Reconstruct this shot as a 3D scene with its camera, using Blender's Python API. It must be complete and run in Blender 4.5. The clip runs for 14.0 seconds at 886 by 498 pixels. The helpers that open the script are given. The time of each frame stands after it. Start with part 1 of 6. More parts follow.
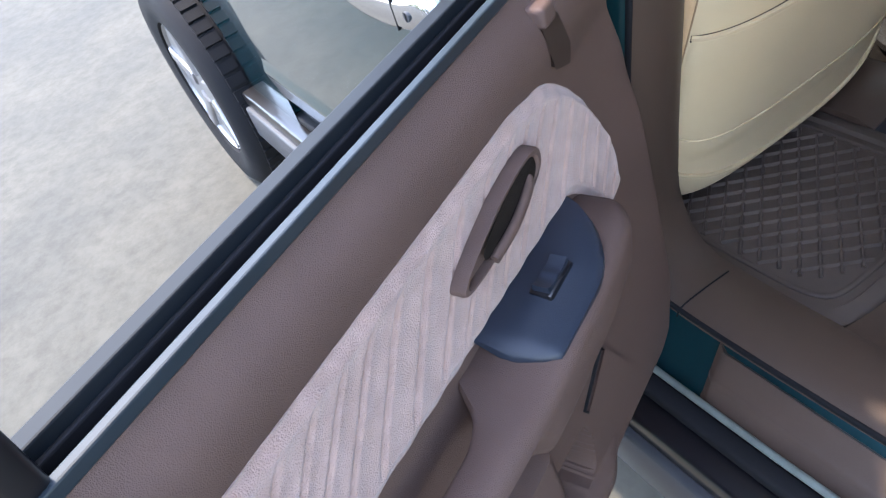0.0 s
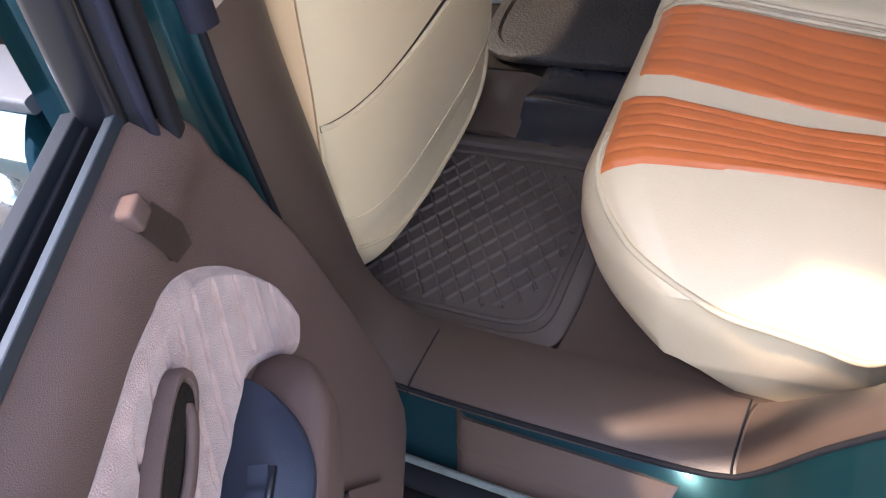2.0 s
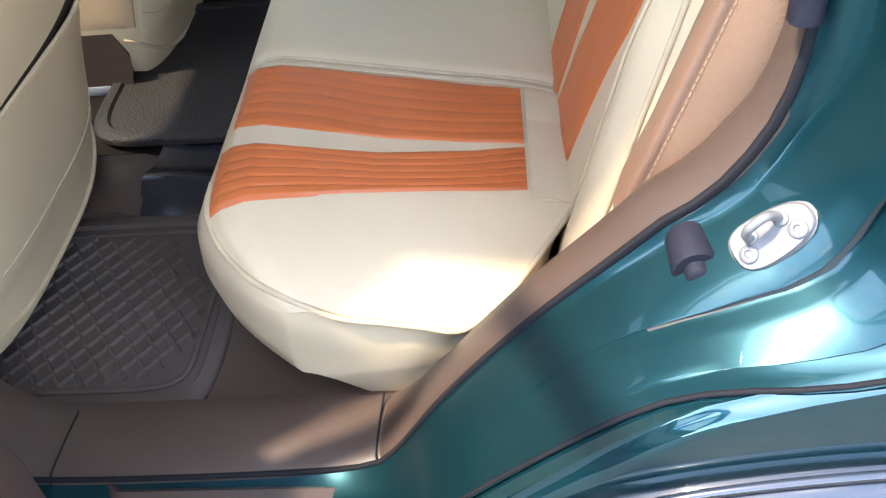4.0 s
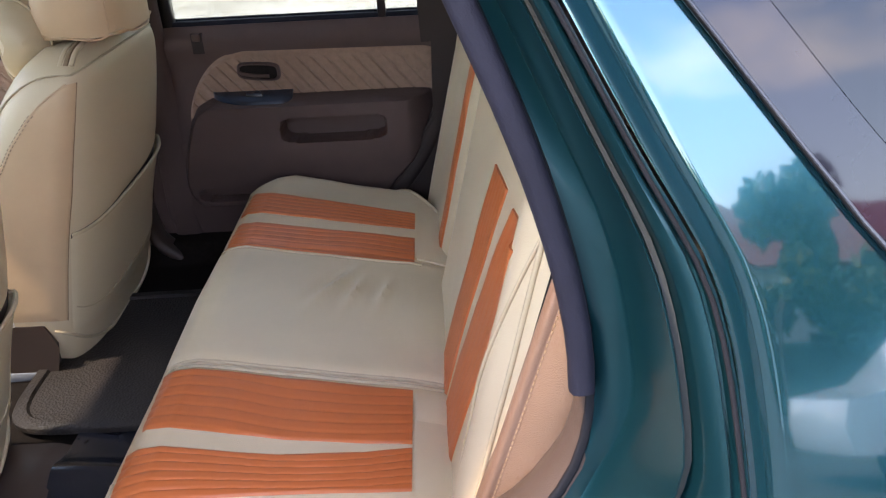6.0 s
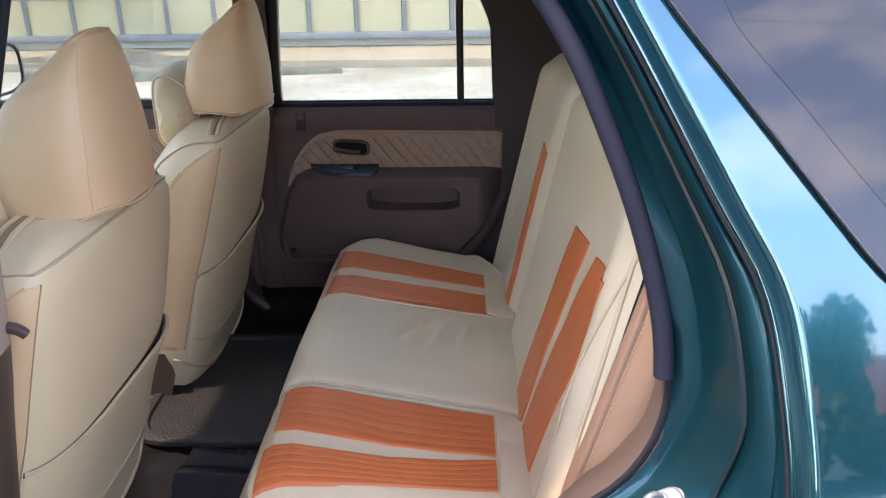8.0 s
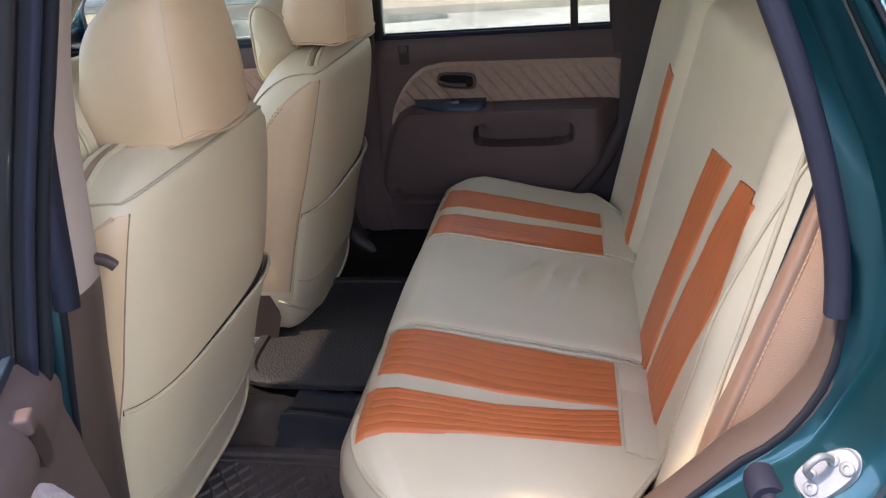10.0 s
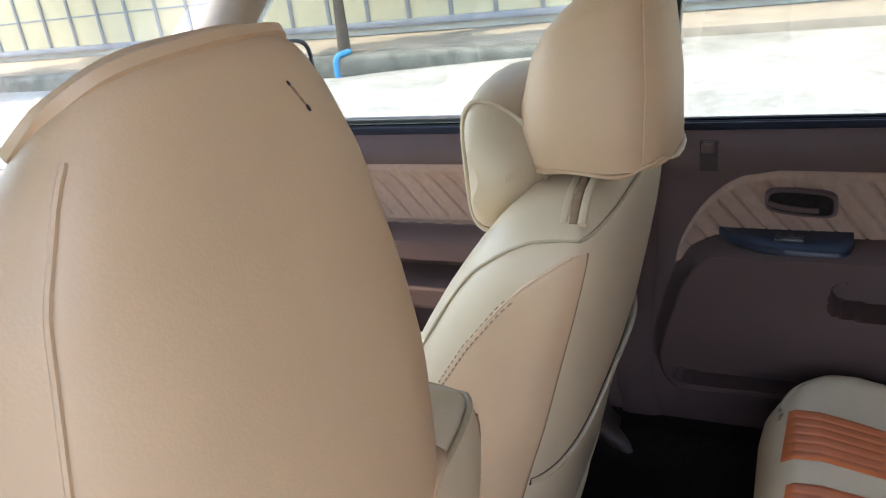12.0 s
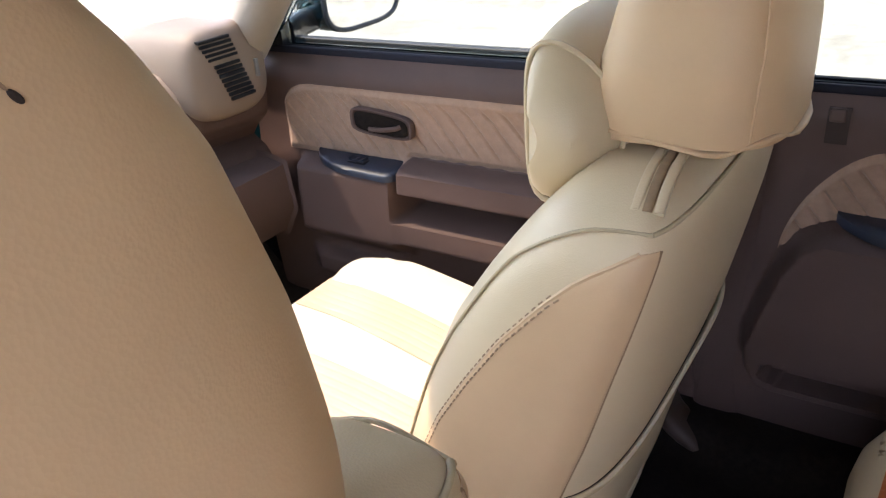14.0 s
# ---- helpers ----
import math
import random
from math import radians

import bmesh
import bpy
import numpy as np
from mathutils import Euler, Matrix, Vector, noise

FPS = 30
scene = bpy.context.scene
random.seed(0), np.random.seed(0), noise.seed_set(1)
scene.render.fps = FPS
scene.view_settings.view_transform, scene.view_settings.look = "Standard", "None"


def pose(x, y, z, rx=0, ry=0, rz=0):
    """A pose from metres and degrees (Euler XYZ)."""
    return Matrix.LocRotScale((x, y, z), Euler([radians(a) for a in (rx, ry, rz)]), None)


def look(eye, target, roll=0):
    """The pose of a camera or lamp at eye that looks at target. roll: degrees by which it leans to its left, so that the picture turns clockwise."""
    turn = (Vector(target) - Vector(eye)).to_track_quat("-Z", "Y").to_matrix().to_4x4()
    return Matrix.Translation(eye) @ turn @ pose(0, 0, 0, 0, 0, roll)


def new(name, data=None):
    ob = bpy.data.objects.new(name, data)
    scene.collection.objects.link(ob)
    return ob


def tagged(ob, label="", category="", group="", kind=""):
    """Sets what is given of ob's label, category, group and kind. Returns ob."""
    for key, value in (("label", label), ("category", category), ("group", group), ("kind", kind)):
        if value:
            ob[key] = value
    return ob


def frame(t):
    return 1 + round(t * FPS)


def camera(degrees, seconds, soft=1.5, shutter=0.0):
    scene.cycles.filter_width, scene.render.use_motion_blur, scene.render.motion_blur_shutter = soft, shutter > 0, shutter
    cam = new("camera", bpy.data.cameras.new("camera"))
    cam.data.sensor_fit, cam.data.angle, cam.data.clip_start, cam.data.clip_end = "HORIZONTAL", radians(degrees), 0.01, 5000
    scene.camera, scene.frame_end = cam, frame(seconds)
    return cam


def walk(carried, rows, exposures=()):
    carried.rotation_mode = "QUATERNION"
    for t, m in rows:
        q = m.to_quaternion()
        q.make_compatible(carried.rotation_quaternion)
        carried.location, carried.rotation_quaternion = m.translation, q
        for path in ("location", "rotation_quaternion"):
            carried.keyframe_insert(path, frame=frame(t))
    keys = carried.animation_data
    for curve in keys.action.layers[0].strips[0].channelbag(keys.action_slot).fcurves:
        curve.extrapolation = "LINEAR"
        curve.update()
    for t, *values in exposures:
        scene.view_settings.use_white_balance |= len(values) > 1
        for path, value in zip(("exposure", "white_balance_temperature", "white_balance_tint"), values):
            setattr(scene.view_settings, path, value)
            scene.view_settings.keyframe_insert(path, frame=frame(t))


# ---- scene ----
cam = camera(60.0, 14.0, soft=1.25)
PATH = [
    (0, (0.527, -0.364, 1.284), (-0.899, 0.171, -0.012), -20.9),
    (0.5, (0.525, -0.279, 1.305), (-0.901, 0.231, -0.002), -23.8),
    (1, (0.495, -0.246, 1.313), (-0.873, 0.339, -0.023), -25.6),
    (1.5, (0.455, -0.216, 1.325), (-0.72, 0.583, -0.082), -25.0),
    (2, (0.463, -0.224, 1.301), (-0.452, 0.774, -0.171), -22.3),
    (2.5, (0.475, -0.232, 1.266), (-0.156, 0.884, -0.27), -19.3),
    (3, (0.501, -0.271, 1.258), (0.081, 0.935, -0.281), -14.0),
    (5.5, (0.63, -0.325, 1.367), (0.62, 1.351, 0.275), -4.7),
    (6, (0.641, -0.354, 1.402), (0.648, 1.417, 0.471), -2.9),
    (6.5, (0.607, -0.419, 1.437), (0.606, 1.42, 0.65), -1.5),
    (7, (0.553, -0.499, 1.453), (0.537, 1.368, 0.736), -0.7),
    (9.5, (0.522, -0.63, 1.409), (0.317, 1.194, 0.614), -3.7),
    (10, (0.517, -0.504, 1.378), (0.186, 1.285, 0.547), -4.8),
    (10.5, (0.514, -0.255, 1.369), (-0.025, 1.469, 0.51), -6.8),
    (11, (0.435, -0.025, 1.345), (-0.264, 1.63, 0.467), -8.8),
    (11.5, (0.319, 0.146, 1.364), (-0.456, 1.783, 0.518), -9.3),
    (12, (0.2, 0.292, 1.374), (-0.623, 1.956, 0.632), -7.3),
    (12.5, (0.176, 0.374, 1.374), (-0.712, 2.006, 0.636), -5.9),
    (13, (0.207, 0.387, 1.358), (-0.704, 1.972, 0.547), -8.4),
    (13.5, (0.216, 0.397, 1.371), (-0.731, 1.93, 0.503), -8.9),
    (14, (0.175, 0.455, 1.355), (-0.834, 1.928, 0.453), -4.8),
]

EXPOSURES = [(0.0, 3.8, 7200, 14), (1.0, 3.65, 7500, 19), (2.0, 3.93, 7700, 23), (3.2, 4.0, 7300, 10), (5.5, 3.68, 7900, 23), (6.8, 3.62, 7200, 22), (9.5, 3.5, 7500, 23),
             (10.5, 3.66, 6900, 19), (11.5, 3.88, 7100, 19), (12.5, 3.6, 7400, 23), (14.0, 3.86, 7900, 25)]
walk(cam, [(t, look(eye, target, roll)) for t, eye, target, roll in PATH], EXPOSURES)

# ---- light ----
SUN_DIR = Vector((0.50, 0.160, -1.0)).normalized()
world = bpy.data.worlds.new("sky")
scene.world = world
world.use_nodes = True
wt = world.node_tree
wt.nodes.clear()
w_out = wt.nodes.new("ShaderNodeOutputWorld")
w_bg = wt.nodes.new("ShaderNodeBackground")
w_sky = wt.nodes.new("ShaderNodeTexSky")
w_sky.sky_type = "NISHITA"
w_sky.sun_disc = False
w_sky.sun_elevation = math.asin(-SUN_DIR.z)
w_sky.sun_rotation = math.atan2(-SUN_DIR.x, -SUN_DIR.y)
w_sky.air_density, w_sky.dust_density = 1.0, 0.4
# clouds drift over the whole sky
w_tc = wt.nodes.new("ShaderNodeTexCoord")
w_map = wt.nodes.new("ShaderNodeMapping")
w_map.inputs["Scale"].default_value = (1.0, 1.0, 2.6)
w_noise = wt.nodes.new("ShaderNodeTexNoise")
w_noise.inputs["Scale"].default_value = 2.6
w_noise.inputs["Detail"].default_value = 9.0
w_noise.inputs["Roughness"].default_value = 0.55
w_ramp = wt.nodes.new("ShaderNodeValToRGB")
w_ramp.color_ramp.elements[0].position, w_ramp.color_ramp.elements[1].position = 0.54, 0.74
w_mix = wt.nodes.new("ShaderNodeMix")
w_mix.data_type = "RGBA"
w_mix.inputs["B"].default_value = (6.0, 6.1, 6.3, 1)
wt.links.new(w_tc.outputs["Generated"], w_map.inputs["Vector"])
wt.links.new(w_map.outputs["Vector"], w_noise.inputs["Vector"])
wt.links.new(w_noise.outputs["Fac"], w_ramp.inputs["Fac"])
wt.links.new(w_ramp.outputs["Color"], w_mix.inputs["Factor"])
wt.links.new(w_sky.outputs["Color"], w_mix.inputs["A"])
wt.links.new(w_mix.outputs["Result"], w_bg.inputs["Color"])
wt.links.new(w_bg.outputs["Background"], w_out.inputs["Surface"])
w_bg.inputs["Strength"].default_value = 0.14
sun = new("sun", bpy.data.lights.new("sun", "SUN"))
sun.data.energy, sun.data.angle, sun.data.color = 0.80, radians(2.0), (1.0, 0.95, 0.87)
sun.matrix_world = look((0, 0, 30), Vector((0, 0, 30)) + SUN_DIR)

# ---- materials ----
def material(name, color, rough=0.5, metal=0.0, vary=0.08, scale=6.0, bump=0.0, bump_scale=200.0, kind="noise", coat=0.0,
             sheen=0.0, second=None, transmission=0.0, ior=1.45, stretch=(1, 1, 1), spec=0.5, speckle=0.0, coat_ior=1.7):
    m = bpy.data.materials.new(name)
    m.use_nodes = True
    nt = m.node_tree
    b = nt.nodes["Principled BSDF"]
    b.inputs["Roughness"].default_value = rough
    b.inputs["Metallic"].default_value = metal
    b.inputs["Coat Weight"].default_value = coat
    b.inputs["Coat Roughness"].default_value = 0.03
    b.inputs["Coat IOR"].default_value = coat_ior
    b.inputs["Sheen Weight"].default_value = sheen
    b.inputs["Transmission Weight"].default_value = transmission
    b.inputs["IOR"].default_value = ior
    b.inputs["Specular IOR Level"].default_value = spec
    tc = nt.nodes.new("ShaderNodeTexCoord")
    mp = nt.nodes.new("ShaderNodeMapping")
    mp.inputs["Scale"].default_value = stretch
    nt.links.new(tc.outputs["Object"], mp.inputs["Vector"])
    big = nt.nodes.new("ShaderNodeTexNoise")
    big.inputs["Scale"].default_value = scale
    big.inputs["Detail"].default_value = 8.0
    big.inputs["Roughness"].default_value = 0.6
    nt.links.new(mp.outputs["Vector"], big.inputs["Vector"])
    ramp = nt.nodes.new("ShaderNodeValToRGB")
    ramp.color_ramp.elements[0].position, ramp.color_ramp.elements[1].position = 0.3, 0.72
    dark = second if second else tuple(c * (1 - 2 * vary) for c in color)
    light = color if second else tuple(min(1, c * (1 + vary)) for c in color)
    ramp.color_ramp.elements[0].color, ramp.color_ramp.elements[1].color = (*dark, 1), (*light, 1)
    nt.links.new(big.outputs["Fac"], ramp.inputs["Fac"])
    if speckle:
        # finer stains over the large patches
        fine_n = nt.nodes.new("ShaderNodeTexNoise")
        fine_n.inputs["Scale"].default_value = scale * 11
        fine_n.inputs["Detail"].default_value = 10.0
        fine_n.inputs["Roughness"].default_value = 0.72
        nt.links.new(mp.outputs["Vector"], fine_n.inputs["Vector"])
        f_ramp = nt.nodes.new("ShaderNodeValToRGB")
        f_ramp.color_ramp.elements[0].position, f_ramp.color_ramp.elements[1].position = 0.36, 0.60
        f_ramp.color_ramp.elements[0].color = (1 - speckle, 1 - 1.06 * speckle, 1 - 1.2 * speckle, 1)
        f_ramp.color_ramp.elements[1].color = (1.12, 1.12, 1.12, 1)
        nt.links.new(fine_n.outputs["Fac"], f_ramp.inputs["Fac"])
        mul = nt.nodes.new("ShaderNodeMix")
        mul.data_type, mul.blend_type = "RGBA", "MULTIPLY"
        mul.inputs["Factor"].default_value = 1.0
        nt.links.new(ramp.outputs["Color"], mul.inputs["A"])
        nt.links.new(f_ramp.outputs["Color"], mul.inputs["B"])
        nt.links.new(mul.outputs["Result"], b.inputs["Base Color"])
    else:
        nt.links.new(ramp.outputs["Color"], b.inputs["Base Color"])
    rr = nt.nodes.new("ShaderNodeMapRange")
    rr.inputs["To Min"].default_value, rr.inputs["To Max"].default_value = rough * 0.85, min(1, rough * 1.15)
    nt.links.new(big.outputs["Fac"], rr.inputs["Value"])
    nt.links.new(rr.outputs["Result"], b.inputs["Roughness"])
    if bump:
        if kind == "pebble":
            fine = nt.nodes.new("ShaderNodeTexVoronoi")
            out = fine.outputs["Distance"]
        else:
            fine = nt.nodes.new("ShaderNodeTexNoise")
            fine.inputs["Detail"].default_value = 3.0
            out = fine.outputs["Fac"]
        fine.inputs["Scale"].default_value = bump_scale
        nt.links.new(mp.outputs["Vector"], fine.inputs["Vector"])
        bn = nt.nodes.new("ShaderNodeBump")
        bn.inputs["Strength"].default_value = bump
        bn.inputs["Distance"].default_value = 0.002
        nt.links.new(out, bn.inputs["Height"])
        nt.links.new(bn.outputs["Normal"], b.inputs["Normal"])
    return m


CREAM = material("cream_leatherette", (0.58, 0.45, 0.285), 0.42, vary=0.04, scale=5, bump=0.10, bump_scale=700, kind="pebble")
TAN = material("tan_leatherette", (0.55, 0.36, 0.205), 0.48, vary=0.05, scale=5, bump=0.05, bump_scale=700, kind="pebble")
ORANGE = material("orange_leatherette", (0.53, 0.13, 0.036), 0.42, vary=0.05, scale=8, bump=0.10, bump_scale=700, kind="pebble")
PIPING = material("cream_piping", (0.50, 0.385, 0.24), 0.5, vary=0.06, scale=30)
# cream piping again, darkened to carry the shade along the seat's edges
PIPING_SHADED = material("shaded_cream_piping", (0.42, 0.33, 0.20), 0.55, vary=0.06, scale=30)
# CREAM's sunlit copy: strong sun is painted into the paler colour
CREAM_SUNLIT = material("sunlit_cream_leatherette", (0.64, 0.56, 0.45), 0.42, vary=0.04, scale=5, bump=0.10, bump_scale=700, kind="pebble")
GRAIN = material("tan_grained_leather", (0.17, 0.10, 0.062), 0.5, vary=0.05, scale=8, bump=0.35, bump_scale=800, kind="pebble")
BROWN = material("brown_moulded_plastic", (0.094, 0.060, 0.051), 0.56, vary=0.06, scale=7, bump=0.28, bump_scale=1150, kind="pebble", spec=0.14)
BROWN_DARK = material("dark_brown_plastic", (0.034, 0.022, 0.018), 0.5, vary=0.08, scale=7, bump=0.2, bump_scale=900, kind="pebble", spec=0.25)
SCUFF_TAN = material("faint_scuff", (0.30, 0.18, 0.105), 0.6, vary=0.15, scale=300)
TRIM = material("brown_sill_plastic", (0.066, 0.044, 0.034), 0.40, vary=0.06, scale=9, bump=0.08, bump_scale=700, kind="pebble", spec=0.35)
BEIGE_TRIM = material("pale_brown_pillar_plastic", (0.34, 0.25, 0.20), 0.55, vary=0.05, scale=7, bump=0.1, bump_scale=900, kind="pebble")
POD_TAN = material("tan_vent_plastic", (0.21, 0.150, 0.108), 0.55, vary=0.05, scale=7, bump=0.12, bump_scale=900, kind="pebble")
CLOTH = material("rose_beige_velour", (0.37, 0.250, 0.220), 0.95, vary=0.14, scale=60, bump=0.7, bump_scale=900, sheen=0.3, second=(0.26, 0.170, 0.150))
CLOTH_TAN = material("tan_velour", (0.30, 0.188, 0.128), 0.95, vary=0.08, scale=60, bump=0.5, bump_scale=1100, sheen=0.12)
# ORANGE's sunlit copy, its bleaching by strong sun put into the base
ORANGE_SUNLIT = material("sunlit_orange_leatherette", (0.66, 0.44, 0.31), 0.42, vary=0.06, scale=8, bump=0.10, bump_scale=700, kind="pebble")
ROSE_TAN = material("rose_tan_leather", (0.155, 0.090, 0.060), 0.5, vary=0.04, scale=6, bump=0.15, bump_scale=500, kind="pebble")
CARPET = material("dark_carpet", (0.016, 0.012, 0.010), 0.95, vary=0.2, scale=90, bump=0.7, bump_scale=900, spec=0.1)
RUBBER_MAT = material("dark_brown_rubber_mat", (0.080, 0.060, 0.050), 0.6, vary=0.12, scale=10, bump=0.15, bump_scale=500, spec=0.3)
PEBBLED = material("dark_pebbled_rubber", (0.028, 0.022, 0.019), 0.6, vary=0.15, scale=14, bump=0.7, bump_scale=190, kind="pebble", spec=0.3)
RUBBER = material("black_rubber", (0.008, 0.008, 0.010), 0.8, vary=0.1, scale=20, bump=0.1, bump_scale=300, spec=0.25)
SEAL = material("blue_grey_weatherstrip", (0.011, 0.011, 0.019), 0.7, vary=0.1, scale=30, bump=0.2, bump_scale=800, spec=0.25)
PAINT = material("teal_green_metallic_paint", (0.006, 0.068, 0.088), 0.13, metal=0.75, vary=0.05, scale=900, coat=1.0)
# the body teal again, duller, with the jamb's shade in its base colour
PAINT_SHADED = material("shaded_teal_jamb_paint", (0.003, 0.040, 0.050), 0.34, metal=0.65, vary=0.06, scale=12, coat=0.25)
SEALER = material("dull_grey_seam_sealer", (0.030, 0.033, 0.030), 0.55, vary=0.1, scale=30, bump=0.1, bump_scale=200)
BLACK_PAINT = material("black_gloss_frame", (0.006, 0.006, 0.008), 0.3, vary=0.1, scale=10, coat=0.3)
BELT = material("satin_blue_grey_belt_strip", (0.015, 0.023, 0.030), 0.42, vary=0.08, scale=20, spec=0.4)
BELT_DARK = material("satin_slate_moulding", (0.008, 0.011, 0.015), 0.55, vary=0.08, scale=20, spec=0.2)
# pale tint that paints the highlight along the sill's edge
SILL_EDGE = material("pale_sill_edge_highlight", (0.16, 0.19, 0.175), 0.4, metal=0.3, vary=0.15, scale=40)
STITCH = material("brown_stitching", (0.27, 0.175, 0.10), 0.8, vary=0.1, scale=80)
SWITCH = material("blue_grey_switch_plate", (0.013, 0.019, 0.032), 0.45, vary=0.08, scale=12, bump=0.1, bump_scale=900)
CHROME = material("polished_chrome", (0.66, 0.67, 0.70), 0.15, metal=1.0, vary=0.03, scale=8)
STEEL = material("scuffed_zinc_steel", (0.17, 0.165, 0.16), 0.45, metal=0.2, vary=0.12, scale=40, bump=0.1, bump_scale=200)
GLOSS_TRIM = material("gloss_dark_moulding", (0.020, 0.023, 0.030), 0.22, vary=0.1, scale=10, coat=0.8)
CLADDING = material("dark_grey_cladding", (0.045, 0.047, 0.054), 0.5, vary=0.08, scale=15, bump=0.15, bump_scale=600)
ALLOY = material("dull_alloy", (0.30, 0.30, 0.31), 0.35, metal=0.7, vary=0.1, scale=12)
VINYL = material("glossy_dark_vinyl", (0.018, 0.019, 0.024), 0.22, vary=0.15, scale=10, bump=0.08, bump_scale=60)
HEADLINER = material("beige_headliner", (0.32, 0.27, 0.22), 0.9, vary=0.04, scale=20, bump=0.2, bump_scale=500)
# road concrete, its base set bright so that it reads as sunlit
CONCRETE = material("brightened_weathered_concrete", (0.52, 0.49, 0.43), 0.85, vary=0.1, scale=0.9, bump=0.5, bump_scale=60, second=(0.31, 0.288, 0.24), speckle=0.24)
KERB = material("sandy_concrete", (0.42, 0.34, 0.25), 0.85, vary=0.12, scale=3, bump=0.4, bump_scale=80)
WALL_Y = material("cream_painted_steel", (0.66, 0.58, 0.38), 0.5, vary=0.07, scale=1.5)
WALL_W = material("white_render", (0.72, 0.70, 0.64), 0.85, vary=0.08, scale=2, bump=0.2, bump_scale=50)
GREY_METAL = material("grey_painted_steel", (0.28, 0.29, 0.31), 0.5, vary=0.1, scale=4)
MOSS = material("mossy_old_concrete", (0.28, 0.26, 0.21), 0.9, vary=0.2, scale=5, bump=0.5, bump_scale=60, second=(0.10, 0.10, 0.075))
PIPE = material("blue_pvc", (0.05, 0.30, 0.55), 0.4, vary=0.05, scale=8)
ROOF_RED = material("red_roof_tiles", (0.30, 0.06, 0.04), 0.7, vary=0.15, scale=4, bump=0.3, bump_scale=40)
WHITE_CAR = material("white_car_paint", (0.78, 0.78, 0.78), 0.25, vary=0.02, scale=4, coat=1.0)
DARK_GLASS = material("dark_tinted_glass", (0.012, 0.013, 0.018), 0.03, vary=0.1, scale=2, coat=0.15, spec=0.35)
BRUSH = material("dull_green_undergrowth", (0.05, 0.075, 0.03), 0.9, vary=0.3, scale=2, bump=0.8, bump_scale=20)
BARK = material("grey_brown_bark", (0.16, 0.12, 0.085), 0.9, vary=0.2, scale=12, bump=0.8, bump_scale=60)
LEAF = material("green_leaves", (0.075, 0.13, 0.03), 0.5, vary=0.25, scale=3, second=(0.03, 0.065, 0.015))
GOLD = material("gilded_finial", (0.5, 0.33, 0.08), 0.35, metal=0.7, vary=0.1, scale=10)


def glass_material(name, tint, rough=0.0):
    m = bpy.data.materials.new(name)
    m.use_nodes = True
    nt = m.node_tree
    b = nt.nodes["Principled BSDF"]
    nt.nodes.remove(b)
    out = nt.nodes["Material Output"]
    tr, gl, mx, fr = (nt.nodes.new("ShaderNode" + k) for k in ("BsdfTransparent", "BsdfGlossy", "MixShader", "LayerWeight"))
    tr.inputs["Color"].default_value = (*tint, 1)
    gl.inputs["Roughness"].default_value = rough
    fr.inputs["Blend"].default_value = 0.5
    p5, ad = nt.nodes.new("ShaderNodeMath"), nt.nodes.new("ShaderNodeMath")
    p5.operation, ad.operation = "POWER", "MULTIPLY_ADD"
    p5.inputs[1].default_value = 5.0
    ad.inputs[1].default_value, ad.inputs[2].default_value = 0.9, 0.045
    nt.links.new(fr.outputs["Facing"], p5.inputs[0])
    nt.links.new(p5.outputs["Value"], ad.inputs[0])
    nt.links.new(ad.outputs["Value"], mx.inputs["Fac"])
    nt.links.new(tr.outputs["BSDF"], mx.inputs[1])
    nt.links.new(gl.outputs["BSDF"], mx.inputs[2])
    nt.links.new(mx.outputs["Shader"], out.inputs["Surface"])
    return m


GLASS = glass_material("windscreen_glass", (0.76, 0.79, 0.77))
GLASS_TINT = glass_material("tinted_window_glass", (0.63, 0.67, 0.65))
MIRROR = material("mirror_glass", (0.9, 0.9, 0.9), 0.01, metal=1.0, vary=0.0)

# ---- mesh helpers ----
ORIGIN = {}


def thing(name, loc, label, category, group="", kind=""):
    ob = new(name)
    ob.location = loc
    ob.empty_display_size = 0.05
    ORIGIN[ob.name] = Vector(loc)
    return tagged(ob, label, category, group, kind)


def origin_of(ob):
    while ob is not None:
        if ob.name in ORIGIN:
            return ORIGIN[ob.name]
        ob = ob.parent
    return Vector((0, 0, 0))


def part(name, bm, mat, parent, label="", smooth=True):
    """Links a bmesh, made in the place's own coordinates, as one mesh under a thing or a part."""
    me = bpy.data.meshes.new(name)
    bmesh.ops.translate(bm, verts=bm.verts, vec=-origin_of(parent))
    bmesh.ops.recalc_face_normals(bm, faces=bm.faces)
    bm.to_mesh(me)
    bm.free()
    me.materials.append(mat)
    if smooth:
        for p in me.polygons:
            p.use_smooth = True
        me.set_sharp_from_angle(angle=radians(48))
    ob = new(name, me)
    ob.parent = parent
    if label:
        ob["label"] = label
    return ob


def lone(name, bm, mat, label, category, group="", kind="", smooth=True):
    """A thing that is one mesh."""
    me = bpy.data.meshes.new(name)
    bmesh.ops.recalc_face_normals(bm, faces=bm.faces)
    bm.to_mesh(me)
    bm.free()
    me.materials.append(mat)
    if smooth:
        for p in me.polygons:
            p.use_smooth = True
        me.set_sharp_from_angle(angle=radians(48))
    return tagged(new(name, me), label, category, group, kind)


def mesh_of(verts, faces):
    me = bpy.data.meshes.new("tmp")
    me.from_pydata(verts, [], faces)
    bm = bmesh.new()
    bm.from_mesh(me)
    bpy.data.meshes.remove(me)
    return bm


def join(*bms):
    out = bmesh.new()
    for b in bms:
        me = bpy.data.meshes.new("tmp")
        b.to_mesh(me)
        b.free()
        out.from_mesh(me)
        bpy.data.meshes.remove(me)
    return out


